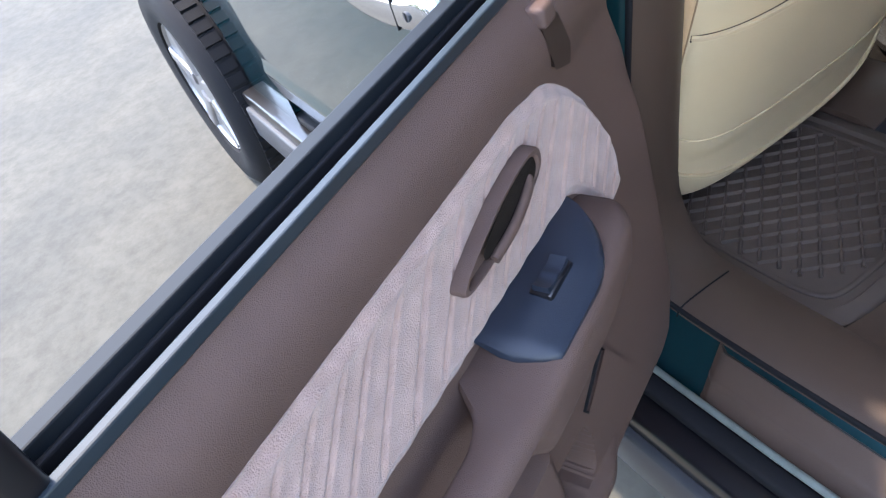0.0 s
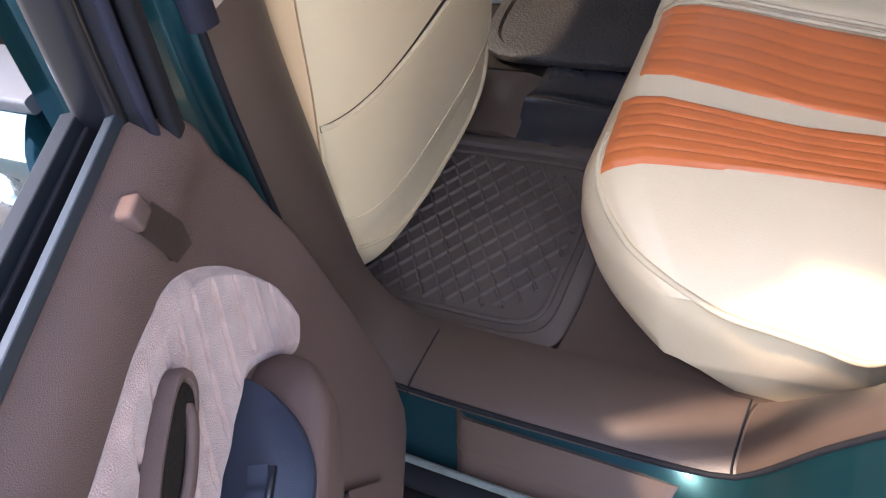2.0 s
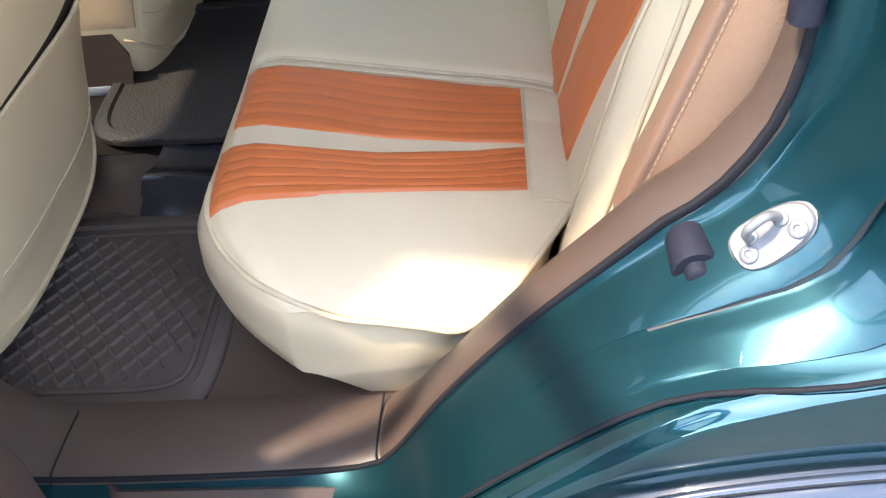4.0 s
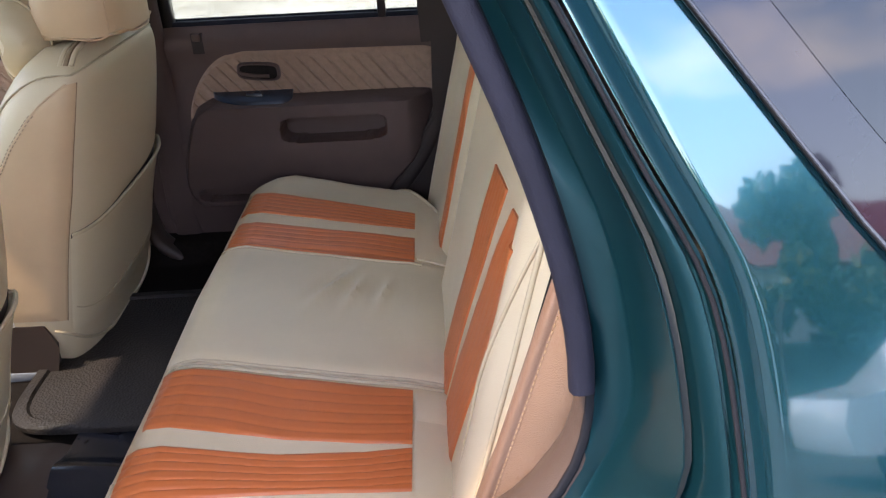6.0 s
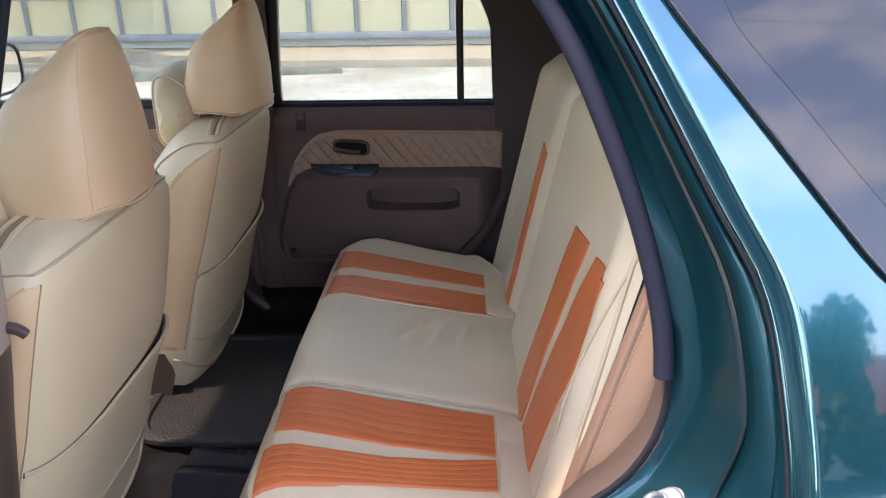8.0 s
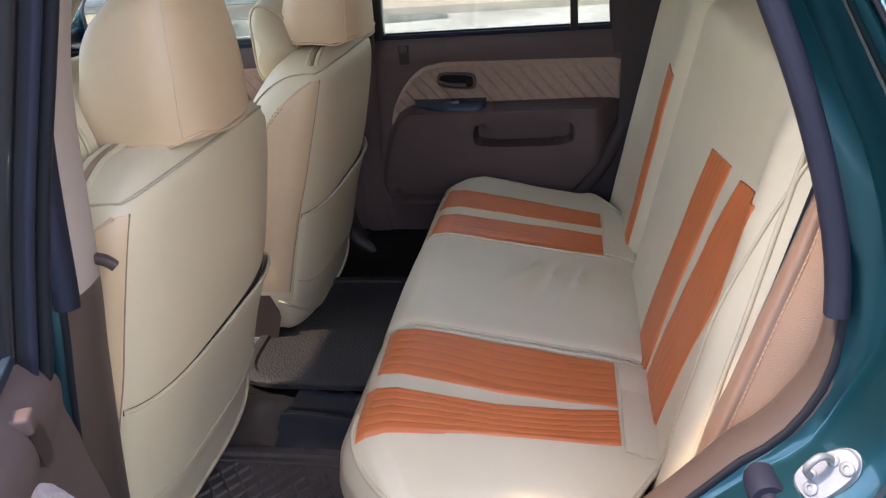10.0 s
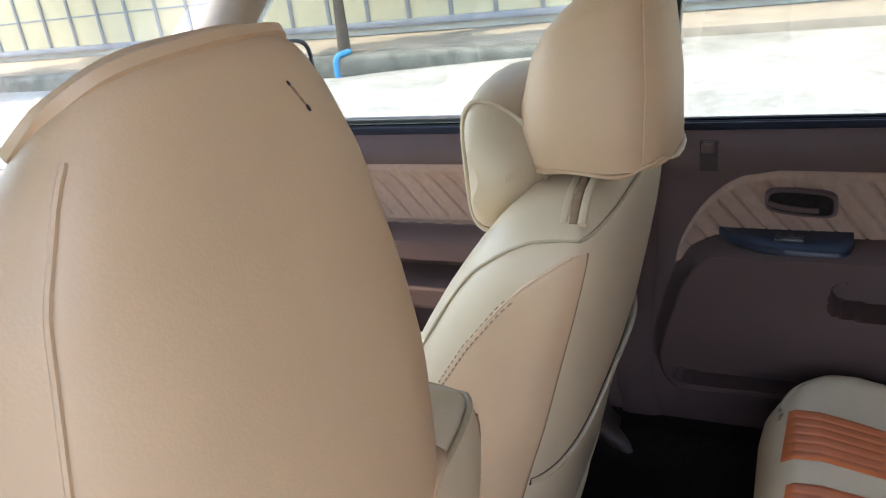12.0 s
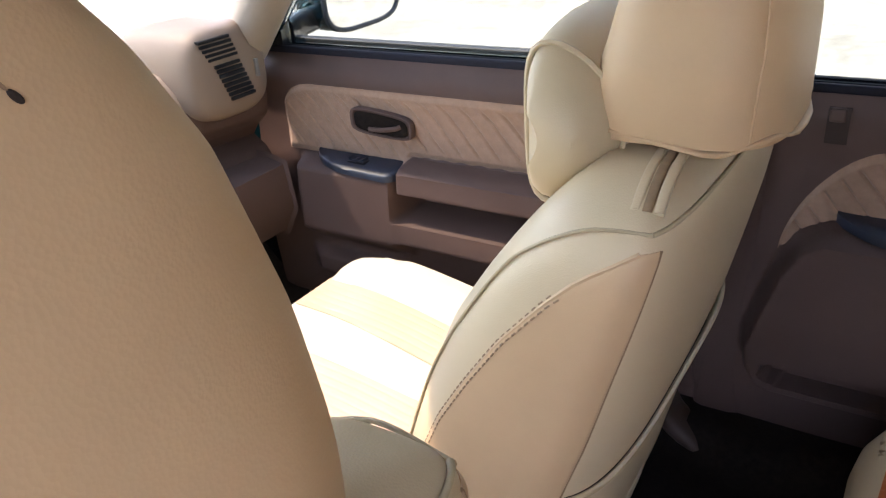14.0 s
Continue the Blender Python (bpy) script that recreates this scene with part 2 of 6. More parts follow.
def box(x0, x1, y0, y1, z0, z1, r=0.0, seg=2):
    bm = bmesh.new()
    bmesh.ops.create_cube(bm, size=1)
    for v in bm.verts:
        v.co = Vector(((x0 + x1) / 2 + v.co.x * (x1 - x0), (y0 + y1) / 2 + v.co.y * (y1 - y0), (z0 + z1) / 2 + v.co.z * (z1 - z0)))
    if r:
        bmesh.ops.bevel(bm, geom=bm.edges[:] + bm.verts[:], offset=r, segments=seg, affect="EDGES", profile=0.6)
    return bm


def sheet(f, nu, nv, back):
    """A closed slab: front f(u, v), back face shifted by the vector back."""
    n = (nu + 1) * (nv + 1)
    front = [Vector(f(i / nu, j / nv)) for j in range(nv + 1) for i in range(nu + 1)]
    back = Vector(back)
    rear = [p + back for p in front]
    faces = []
    w = nu + 1
    for j in range(nv):
        for i in range(nu):
            a = j * w + i
            faces.append((a, a + 1, a + w + 1, a + w))
            faces.append((n + a, n + a + w, n + a + w + 1, n + a + 1))
    ring = [i for i in range(w)] + [j * w + nu for j in range(1, nv + 1)] + [nv * w + i for i in range(nu - 1, -1, -1)] + [j * w for j in range(nv - 1, 0, -1)]
    for k in range(len(ring)):
        a, b = ring[k], ring[(k + 1) % len(ring)]
        faces.append((b, a, n + a, n + b))
    return mesh_of(front + rear, faces)


def spline(pts, n):
    """n + 1 points evenly spread along a smooth curve through pts."""
    pts = [Vector(p) for p in pts]
    q = [pts[0] * 2 - pts[1]] + pts + [pts[-1] * 2 - pts[-2]]
    fine = []
    for i in range(1, len(q) - 2):
        p0, p1, p2, p3 = q[i - 1:i + 3]
        for k in range(12):
            t = k / 12
            fine.append(0.5 * ((2 * p1) + (p2 - p0) * t + (2 * p0 - 5 * p1 + 4 * p2 - p3) * t * t + (3 * p1 - p0 - 3 * p2 + p3) * t ** 3))
    fine.append(pts[-1])
    cum = [0.0]
    for a, b in zip(fine, fine[1:]):
        cum.append(cum[-1] + (b - a).length)
    out, k = [], 0
    for i in range(n + 1):
        d = cum[-1] * i / n
        while k < len(cum) - 2 and cum[k + 1] < d:
            k += 1
        seg = cum[k + 1] - cum[k]
        out.append(fine[k].lerp(fine[k + 1], (d - cum[k]) / seg if seg > 1e-9 else 0))
    return out


def sweep(pts, profile, n=None, side=(0, 1, 0), closed=False):
    """Sweeps a closed 2D profile along pts; its first axis lies along side, its second across side and path."""
    path = [Vector(p) for p in pts] if n is None else spline(pts, n)
    side = Vector(side)
    verts, faces, m = [], [], len(profile)
    for i, p in enumerate(path):
        a = path[i - 1] if (i or closed) else p
        b = path[(i + 1) % len(path)] if (i < len(path) - 1 or closed) else p
        t = (b - a).normalized()
        s = (side - t * side.dot(t)).normalized()
        u = t.cross(s)
        verts += [p + s * c[0] + u * c[1] for c in profile]
    k = len(path)
    for i in range(k if closed else k - 1):
        j = (i + 1) % k
        for q in range(m):
            r = (q + 1) % m
            faces.append((i * m + q, i * m + r, j * m + r, j * m + q))
    if not closed:
        faces.append(tuple(range(m)))
        faces.append(tuple((k - 1) * m + q for q in reversed(range(m))))
    return mesh_of(verts, faces)


def circle(r, n=8, sx=1.0):
    return [(r * sx * math.cos(2 * math.pi * i / n), r * math.sin(2 * math.pi * i / n)) for i in range(n)]


def rect(w, h, r=None):
    """A rounded rectangle w by h as a profile."""
    r = min(w, h) * 0.25 if r is None else r
    out = []
    for cx, cy, a0 in ((w / 2 - r, h / 2 - r, 0), (-w / 2 + r, h / 2 - r, 90), (-w / 2 + r, -h / 2 + r, 180), (w / 2 - r, -h / 2 + r, 270)):
        for a in (0, 45, 90):
            out.append((cx + r * math.cos(radians(a0 + a)), cy + r * math.sin(radians(a0 + a))))
    return out


def tube(pts, r, n=None, sides=8, side=(0, 1, 0), closed=False):
    return sweep(pts, circle(r, sides), n, side, closed)


def loft(rings, cap=True):
    """Closed rings of equally many points, joined in order."""
    m = len(rings[0])
    verts = [Vector(p) for ring in rings for p in ring]
    faces = []
    for i in range(len(rings) - 1):
        for q in range(m):
            r = (q + 1) % m
            faces.append((i * m + q, i * m + r, (i + 1) * m + r, (i + 1) * m + q))
    if cap:
        faces.append(tuple(range(m)))
        faces.append(tuple((len(rings) - 1) * m + q for q in reversed(range(m))))
    return mesh_of(verts, faces)


def prism(outline, y0, y1, r=0.0, seg=2):
    """An outline in x and z, standing from y0 to y1, with rounded edges."""
    m = len(outline)
    verts = [(x, y0, z) for x, z in outline] + [(x, y1, z) for x, z in outline]
    faces = [tuple(range(m)), tuple(reversed(range(m, 2 * m)))] + [(q, (q + 1) % m, m + (q + 1) % m, m + q) for q in range(m)]
    bm = mesh_of(verts, faces)
    if r:
        caps = [e for e in bm.edges if abs(e.verts[0].co.y - e.verts[1].co.y) < 1e-6]
        bmesh.ops.bevel(bm, geom=caps, offset=r, segments=seg, affect="EDGES", profile=0.6)
    return bm


def smoothstep(a, b, x):
    t = max(0.0, min(1.0, (x - a) / (b - a)))
    return t * t * (3 - 2 * t)


def lerp_table(table, x):
    if x <= table[0][0]:
        return table[0][1]
    for (a, u), (b, v) in zip(table, table[1:]):
        if x <= b:
            return u + (v - u) * (x - a) / (b - a)
    return table[-1][1]


def smooth_table(table, x, h=0.008):
    """A table read with rounded corners."""
    return sum(lerp_table(table, x + h * k / 3) * w for k, w in ((-3, 1), (-2, 2), (-1, 3), (0, 4), (1, 3), (2, 2), (3, 1))) / 16


C = 0.85  # the car's middle plane

# ---- ground and surroundings ----
def ground_sheet():
    bm = bmesh.new()
    bmesh.ops.create_grid(bm, x_segments=160, y_segments=160, size=1.0)
    for v in bm.verts:
        x, y = v.co.x, v.co.y
        v.co = Vector((math.copysign(abs(x) ** 2.2, x) * 320, math.copysign(abs(y) ** 2.2, y) * 320, 0))
        v.co.z = 0.012 * noise.noise(v.co * 0.35) if v.co.length < 60 else 0.0
    return bm


# pale concrete with its stains, base darkened to hold back the daylight
GROUND = material("darkened_stained_concrete", (0.080, 0.073, 0.057), 0.85, vary=0.1, scale=1.3, bump=0.2, bump_scale=45, second=(0.030, 0.029, 0.023), speckle=0.22)
lone("ground", ground_sheet(), GROUND, "stained concrete yard with worn patches, darkened to hold back daylight", "ground", kind="structure")
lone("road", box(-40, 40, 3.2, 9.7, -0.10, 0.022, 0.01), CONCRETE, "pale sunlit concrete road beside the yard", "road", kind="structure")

# ---- the car's shell ----
car = thing("car", (0.85, C, 0.0), "teal green metallic estate car with its rear door open", "car")

# lines round the rear door opening: inner trim edge and outer skin edge, from the roof down the rear, along the sill and up the middle pillar
STATIONS = [
    ((0.30, 0.29, 1.585), (0.34, 0.19, 1.63)),
    ((0.50, 0.24, 1.53), (0.558, 0.187, 1.575)),
    ((0.62, 0.19, 1.40), (0.67, 0.136, 1.40)),
    ((0.69, 0.165, 1.26), (0.765, 0.089, 1.232)),
    ((0.735, 0.15, 1.13), (0.816, 0.059, 1.139)),
    ((0.752, 0.14, 1.03), (0.836, 0.020, 1.028)),
    ((0.742, 0.13, 0.95), (0.840, -0.014, 0.939)),
    ((0.705, 0.12, 0.892), (0.832, -0.028, 0.872)),
    ((0.677, 0.12, 0.868), (0.770, -0.030, 0.848)),
    ((0.630, 0.12, 0.812), (0.665, -0.015, 0.816)),
    ((0.558, 0.12, 0.727), (0.554, -0.008, 0.706)),
    ((0.485, 0.12, 0.625), (0.468, 0.0, 0.598)),
    ((0.420, 0.117, 0.522), (0.403, 0.02, 0.500)),
    ((0.37, 0.112, 0.503), (0.36, 0.04, 0.452)),
    ((0.20, 0.108, 0.498), (0.20, 0.042, 0.445)),
    ((0.03, 0.107, 0.498), (0.03, 0.042, 0.445)),
    ((-0.03, 0.107, 0.512), (-0.045, 0.03, 0.46)),
    ((-0.062, 0.11, 0.570), (-0.08, 0.02, 0.54)),
    ((-0.060, 0.115, 0.65), (-0.085, 0.01, 0.65)),
    ((-0.046, 0.12, 0.76), (-0.08, 0.005, 0.76)),
    ((-0.018, 0.122, 0.92), (-0.075, 0.005, 0.91)),
    ((-0.004, 0.131, 1.02), (-0.07, 0.01, 1.01)),
    ((-0.008, 0.19, 1.25), (-0.045, 0.06, 1.27)),
    ((0.035, 0.26, 1.47), (0.005, 0.14, 1.50)),
]
NS = 110
T_LINE = spline([s[0] for s in STATIONS], NS)
E_LINE = spline([s[1] for s in STATIONS], NS)


JAMB_STEPS = [[(0.84, 0.21), (0.94, 0.21), (1.02, 0.385), (1.17, 0.385), (1.25, 0.34)], [(0.84, 0.46), (0.94, 0.45), (1.02, 0.61)], [(0.84, 0.55), (0.94, 0.525), (1.02, 0.70)]]


def jamb_step(f, p):
    """On the rear of the opening the jamb's steps lie nearer to the trim low down, where the outer edge runs on to the arch."""
    near = smoothstep(0.48, 0.58, p.x)
    marks = [k + (smooth_table(tab, p.z, 0.02) - k) * near for k, tab in zip((0.385, 0.61, 0.70), JAMB_STEPS)]
    return lerp_table([(0.0, 0.0), (0.385, marks[0]), (0.61, marks[1]), (0.70, marks[2]), (0.905, max(0.84, 0.905 - 0.3 * (0.70 - marks[2]))), (1.0, 1.0), (1.1, 1.1)], f)


def strip_between(a, b, prof, push, ease=None, step=None):
    """A surface between two lines; prof holds (fraction, push along the push vector)."""
    push = Vector(push)
    verts, faces, m = [], [], len(prof)
    for p, q in zip(a, b):
        deep = 1.0 if ease is None else ease[0] + (1 - ease[0]) * smoothstep(ease[1], ease[2], p.z)
        verts += [p.lerp(q, step(f, p) if step else f) + push * o * deep for f, o in prof]
    for i in range(len(a) - 1):
        for k in range(m - 1):
            s = i * m + k
            faces.append((s, s + 1, s + m + 1, s + m))
    return mesh_of(verts, faces)


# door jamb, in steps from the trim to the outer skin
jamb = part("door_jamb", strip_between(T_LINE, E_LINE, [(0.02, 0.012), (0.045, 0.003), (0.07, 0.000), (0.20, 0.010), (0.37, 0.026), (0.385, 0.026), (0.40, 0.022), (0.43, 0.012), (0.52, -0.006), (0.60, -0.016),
            (0.615, -0.014), (0.63, -0.004), (0.645, 0.002), (0.70, 0.006), (0.715, 0.003), (0.73, -0.006), (0.75, -0.010), (0.84, -0.008), (0.885, -0.004), (0.905, 0.003), (0.93, 0.005), (0.955, 0.002), (0.975, -0.006), (1.0, 0.0), (1.02, 0.012)], (0, 1, 0), (0.0, 0.58, 1.02), jamb_step), PAINT_SHADED, car)
# fine black seal against the trim, pale sealer band along the jamb, dull edge beside the skin
part("inner_seal", sweep([a.lerp(b, 0.035) + Vector((0, -0.001, 0)) for a, b in zip(T_LINE, E_LINE)][2:96], rect(0.006, 0.008, 0.002), side=(0, 1, 0)), RUBBER, car, "black rubber edge beside the trim")
part("sealer_band", strip_between(T_LINE[3:42], E_LINE[3:42], [(0.646, -0.0005), (0.66, 0.0005), (0.685, 0.0025), (0.70, 0.0035)], (0, 1, 0), (0.0, 0.58, 1.02), jamb_step), SEALER, car, "dull grey sealer band along the jamb")
# black seal that runs round the jamb
seal_path = [a.lerp(b, 0.955) + Vector((0, -0.004, 0)) for a, b in zip(T_LINE, E_LINE)]
part("door_seal", sweep(seal_path[4:92], rect(0.004, 0.004, 0.0015), side=(0, 1, 0)), RUBBER, car, "black rubber door seal")
# weatherstrip on the upper opening, rear and front
i_ws = min(range(NS), key=lambda i: (T_LINE[i] - Vector((0.752, 0.14, 1.03))).length)
part("weatherstrip", sweep([p + Vector((-0.006, -0.012, 0)) for p in T_LINE[:i_ws + 1]], rect(0.022, 0.020, 0.007), side=(0, 1, 0)), SEAL, car, "ribbed blue-grey weatherstrip")
i_bp = min(range(60, NS), key=lambda i: (T_LINE[i] - Vector((-0.004, 0.131, 1.02))).length)
part("weatherstrip", sweep([p + Vector((0.008, -0.010, 0)) for p in T_LINE[i_bp:]], rect(0.026, 0.020, 0.008), side=(0, 1, 0)), SEAL, car, "ribbed blue-grey weatherstrip")


# brown trim that frames the lower opening, in three pieces with fine gaps
def trim_piece(name, i0, i1, mat, lift=0.0):
    line = []
    for i in range(i0, i1 + 1):
        p = T_LINE[i]
        t = (T_LINE[min(i + 1, NS)] - T_LINE[max(i - 1, 0)]).normalized()
        n = Vector((t.z, 0, -t.x))  # towards the opening's middle
        if n.dot(Vector((0.34, 0, 1.0)) - Vector((p.x, 0, p.z))) < 0:
            n = -n
        line.append((p, n, lerp_table([(i_ws, 0.055), (i_s2 - 6, 0.060), (i_s2 + 3, 0.11), (i_s1, 0.11), (i_bp, 0.085)], i)))
    prof_at = lambda wide: [(0.004, -0.016), (-0.008, -0.010), (-0.006, -0.002), (0.006, 0.003), (0.5 * wide, 0.002), (0.8 * wide, -0.003), (wide, -0.014), (wide, -0.06)]
    verts, faces, m = [], [], len(prof_at(0.1))
    for p, n, wide in line:
        verts += [p + Vector((0, a, 0)) + n * (b + lift) for a, b in prof_at(wide)]
    for i in range(len(line) - 1):
        for k in range(m - 1):
            s = i * m + k
            faces.append((s, s + 1, s + m + 1, s + m))
    faces += [tuple(range(m)), tuple((len(line) - 1) * m + k for k in reversed(range(m)))]
    return part(name, mesh_of(verts, faces), mat, car)


def near_index(x, y, z):
    return min(range(NS + 1), key=lambda i: (T_LINE[i] - Vector((x, y, z))).length)


i_s2, i_s1 = near_index(0.417, 0.116, 0.515), near_index(0.023, 0.107, 0.498)
trim_piece("rear_opening_trim", i_ws, i_s2, TRIM)
trim_piece("sill_trim", i_s2, i_s1, TRIM)
trim_piece("pillar_lower_trim", i_s1, i_bp, TRIM)
trim_piece("pillar_upper_trim", i_bp, NS, BEIGE_TRIM)
# fine dark gaps between the trim pieces
for i in (i_s2, i_s1):
    p = T_LINE[i] + Vector((0.002 if i == i_s1 else -0.004, 0, 0))
    up = Vector((0, 0, 1)) if i == i_s1 else Vector((-0.6, 0, 0.8))
    part("trim_gap", tube([p + Vector((0, -0.010, 0)) + up * -0.016, p + Vector((0, -0.007, 0)) + up * -0.002, p + Vector((0, 0.006, 0)) + up * 0.003, p + Vector((0, 0.05, 0)) + up * 0.002, p + Vector((0, 0.088, 0)) + up * -0.001], 0.0012, 12, 6, side=(1, 0, 0)), RUBBER, car)

# scuff plate on the sill
def sill_plate(u, v):
    x0, x1 = 0.088 + 0.016 * v, 0.366 - 0.016 * v
    x = x0 + (x1 - x0) * u
    ridge = 0.0016 * (math.exp(-((v - 0.45) / 0.03) ** 2) + math.exp(-((v - 0.84) / 0.03) ** 2))
    edge = 0.010 * (1 - smoothstep(0, 0.05, u)) + 0.010 * smoothstep(0.95, 1, u) + 0.006 * smoothstep(0.94, 1.0, v)
    return (x, 0.109 - 0.062 * v - 0.020 - ridge + edge, 0.494 - 0.052 * v + ridge * 0.5)


part("scuff_plate", sheet(sill_plate, 40, 24, (0, 0.012, -0.012)), TRIM, car, "brown plastic scuff plate")
# rocker: lip tinted pale as a bright edge highlight, black moulding, grey cladding
for name, prof_at, sz, mat in (("rocker_lip", (0.0, 0.034, 0.456), (0.010, 0.012), SILL_EDGE), ("rocker_seal", (0.0, 0.020, 0.440), (0.028, 0.020), RUBBER),
                               ("rocker_moulding", (0.0, 0.0, 0.412), (0.055, 0.040), BLACK_PAINT), ("rocker_cladding", (0.0, -0.005, 0.345), (0.065, 0.09), CLADDING)):
    part(name, sweep([(-1.34, prof_at[1], prof_at[2]), (0.0, prof_at[1], prof_at[2]), (0.36, prof_at[1], prof_at[2] + 0.012)], rect(sz[0], sz[1], 0.006), 12, side=(0, 1, 0)), mat, car)
# underside of the sill
part("sill_inner", box(-1.2, 0.42, 0.03, 0.20, 0.24, 0.41, 0.01), PAINT, car)

# quarter panel outside, leaning in towards the roof
def quarter_y(z):
    return smooth_table([(0.44, -0.020), (0.6, -0.030), (0.72, -0.036), (0.8, -0.038), (0.86, -0.032), (0.92, -0.020), (1.0, 0.010), (1.1, 0.046), (1.2, 0.079), (1.32, 0.114), (1.45, 0.15), (1.6, 0.195)], z, 0.06)


edge_tab = []
for p in E_LINE[:int(NS * 0.56)]:
    edge_tab.append((p.z, p.x))
edge_tab.sort()


def quarter(u, v):
    z = 0.44 + (1.62 - 0.44) * v
    x0 = lerp_table(edge_tab, z) + 0.004
    x1 = 1.78 - 0.18 * smoothstep(1.0, 1.65, z)
    k = u ** 1.5
    x = x0 + (x1 - x0) * k
    y = quarter_y(z) + 0.05 * max(0, (x - 1.2)) ** 2 + 0.012 * (1 - smoothstep(0, 0.02, k))
    return (x, y, z)


part("quarter_panel", sheet(quarter, 70, 80, (0, 0.02, 0)), PAINT, car)
# wheel-arch cladding and its lip
arch_pts = [(0.36, -0.03, 0.385), (0.43, -0.044, 0.450), (0.49, -0.050, 0.520), (0.545, -0.052, 0.582), (0.60, -0.052, 0.628), (0.66, -0.052, 0.662), (0.73, -0.052, 0.690), (0.83, -0.052, 0.710), (0.95, -0.05, 0.715), (1.12, -0.045, 0.680), (1.30, -0.04, 0.550)]
part("arch_moulding", sweep([Vector(p) + Vector((-0.022, 0.016, 0.040)) for p in arch_pts], [(-0.030, -0.010), (-0.026, 0.004), (-0.014, 0.012), (0.004, 0.014), (0.03, 0.012), (0.03, -0.012)], 60, side=(0, 1, 0)), GLOSS_TRIM, car, "gloss dark moulding over the wheel arch")
part("arch_bead", tube([Vector(p) + Vector((-0.030, 0.004, 0.060)) for p in arch_pts], 0.004, 60, 8), GLOSS_TRIM, car)
part("arch_cladding", sweep(arch_pts, [(-0.020, -0.030), (-0.018, 0.010), (-0.006, 0.022), (0.03, 0.026), (0.05, 0.022), (0.05, -0.03), (0.0, -0.034)], 60, side=(0, 1, 0)), CLADDING, car, "dark grey wheel-arch cladding")
part("arch_liner", strip_between(spline([Vector(p) + Vector((0.015, 0.02, -0.03)) for p in arch_pts], 50), spline([Vector(p) + Vector((0.06, 0.30, -0.05)) for p in arch_pts], 50), [(0, 0), (0.5, 0), (1, 0)], (0, 1, 0)), RUBBER, car)

# quarter window: gloss band, glass and bright edge
qw = [(0.695, 1.44), (0.722, 1.40), (0.800, 1.307), (0.885, 1.206), (0.935, 1.155), (1.02, 1.13), (1.50, 1.13), (1.46, 1.47), (0.76, 1.49)]


def on_quarter(x, z, lift):
    return Vector((x, quarter_y(z) + 0.05 * max(0, (x - 1.2)) ** 2 - lift, z))


def window_patch(outline, lift, n=14):
    cx = sum(p[0] for p in outline) / len(outline)
    cz = sum(p[1] for p in outline) / len(outline)
    ring = spline([(p[0], p[1], 0) for p in outline] + [(outline[0][0], outline[0][1], 0)], 72)[:-1]
    verts, faces = [on_quarter(cx, cz, lift)], []
    for k in range(1, n + 1):
        verts += [on_quarter(cx + (p.x - cx) * k / n, cz + (p.y - cz) * k / n, lift) for p in ring]
    m = len(ring)
    for q in range(m):
        faces.append((0, 1 + q, 1 + (q + 1) % m))
    for k in range(n - 1):
        for q in range(m):
            a, b = 1 + k * m + q, 1 + k * m + (q + 1) % m
            faces.append((a, b, b + m, a + m))
    return mesh_of(verts, faces), [on_quarter(p.x, p.y, lift) for p in ring]


FRIT = material("black_glass_edge", (0.012, 0.011, 0.018), 0.04, vary=0.05, scale=5, coat=0.2, spec=0.35)
bm_w, ring_w = window_patch(qw, 0.004)
q_window = part("quarter_window", bm_w, FRIT, car, "dark rear side window with dotted edge band")
inner = [(0.755, 1.455), (0.775, 1.39), (0.838, 1.318), (0.92, 1.225), (0.965, 1.19), (1.05, 1.17), (1.44, 1.17), (1.41, 1.44)]
bm_g, ring_g = window_patch(inner, 0.0046)
part("pane", bm_g, DARK_GLASS, q_window)
bm_t = sweep(ring_w, rect(0.006, 0.004, 0.0015), side=(0, 1, 0), closed=True)
part("window_edge", bm_t, BLACK_PAINT, q_window)
part("bright_edge", tube([p + Vector((0, -0.006, 0)) for p in ring_w], 0.0009, None, 6, closed=True), CLADDING, q_window)
# striker with its plate and the rubber buffer below it
sk = Vector((0.744, 0.074, 0.884))
i_sk = min(range(1, NS - 1), key=lambda i: (T_LINE[i].lerp(E_LINE[i], 0.5) - sk).length)
sk_up = (T_LINE[i_sk - 1] - T_LINE[i_sk + 1]).normalized()
if sk_up.z < 0:
    sk_up = -sk_up
sk_out = (E_LINE[i_sk] - T_LINE[i_sk]).normalized()
sk_n = sk_up.cross(sk_out).normalized()
if sk_n.x > 0:
    sk_n = -sk_n
sk_out = sk_n.cross(sk_up).normalized()
if sk_out.y > 0:
    sk_out = -sk_out


def on_plate(u, v, h):
    return sk + sk_out * u + sk_up * v + sk_n * (h + 0.006)


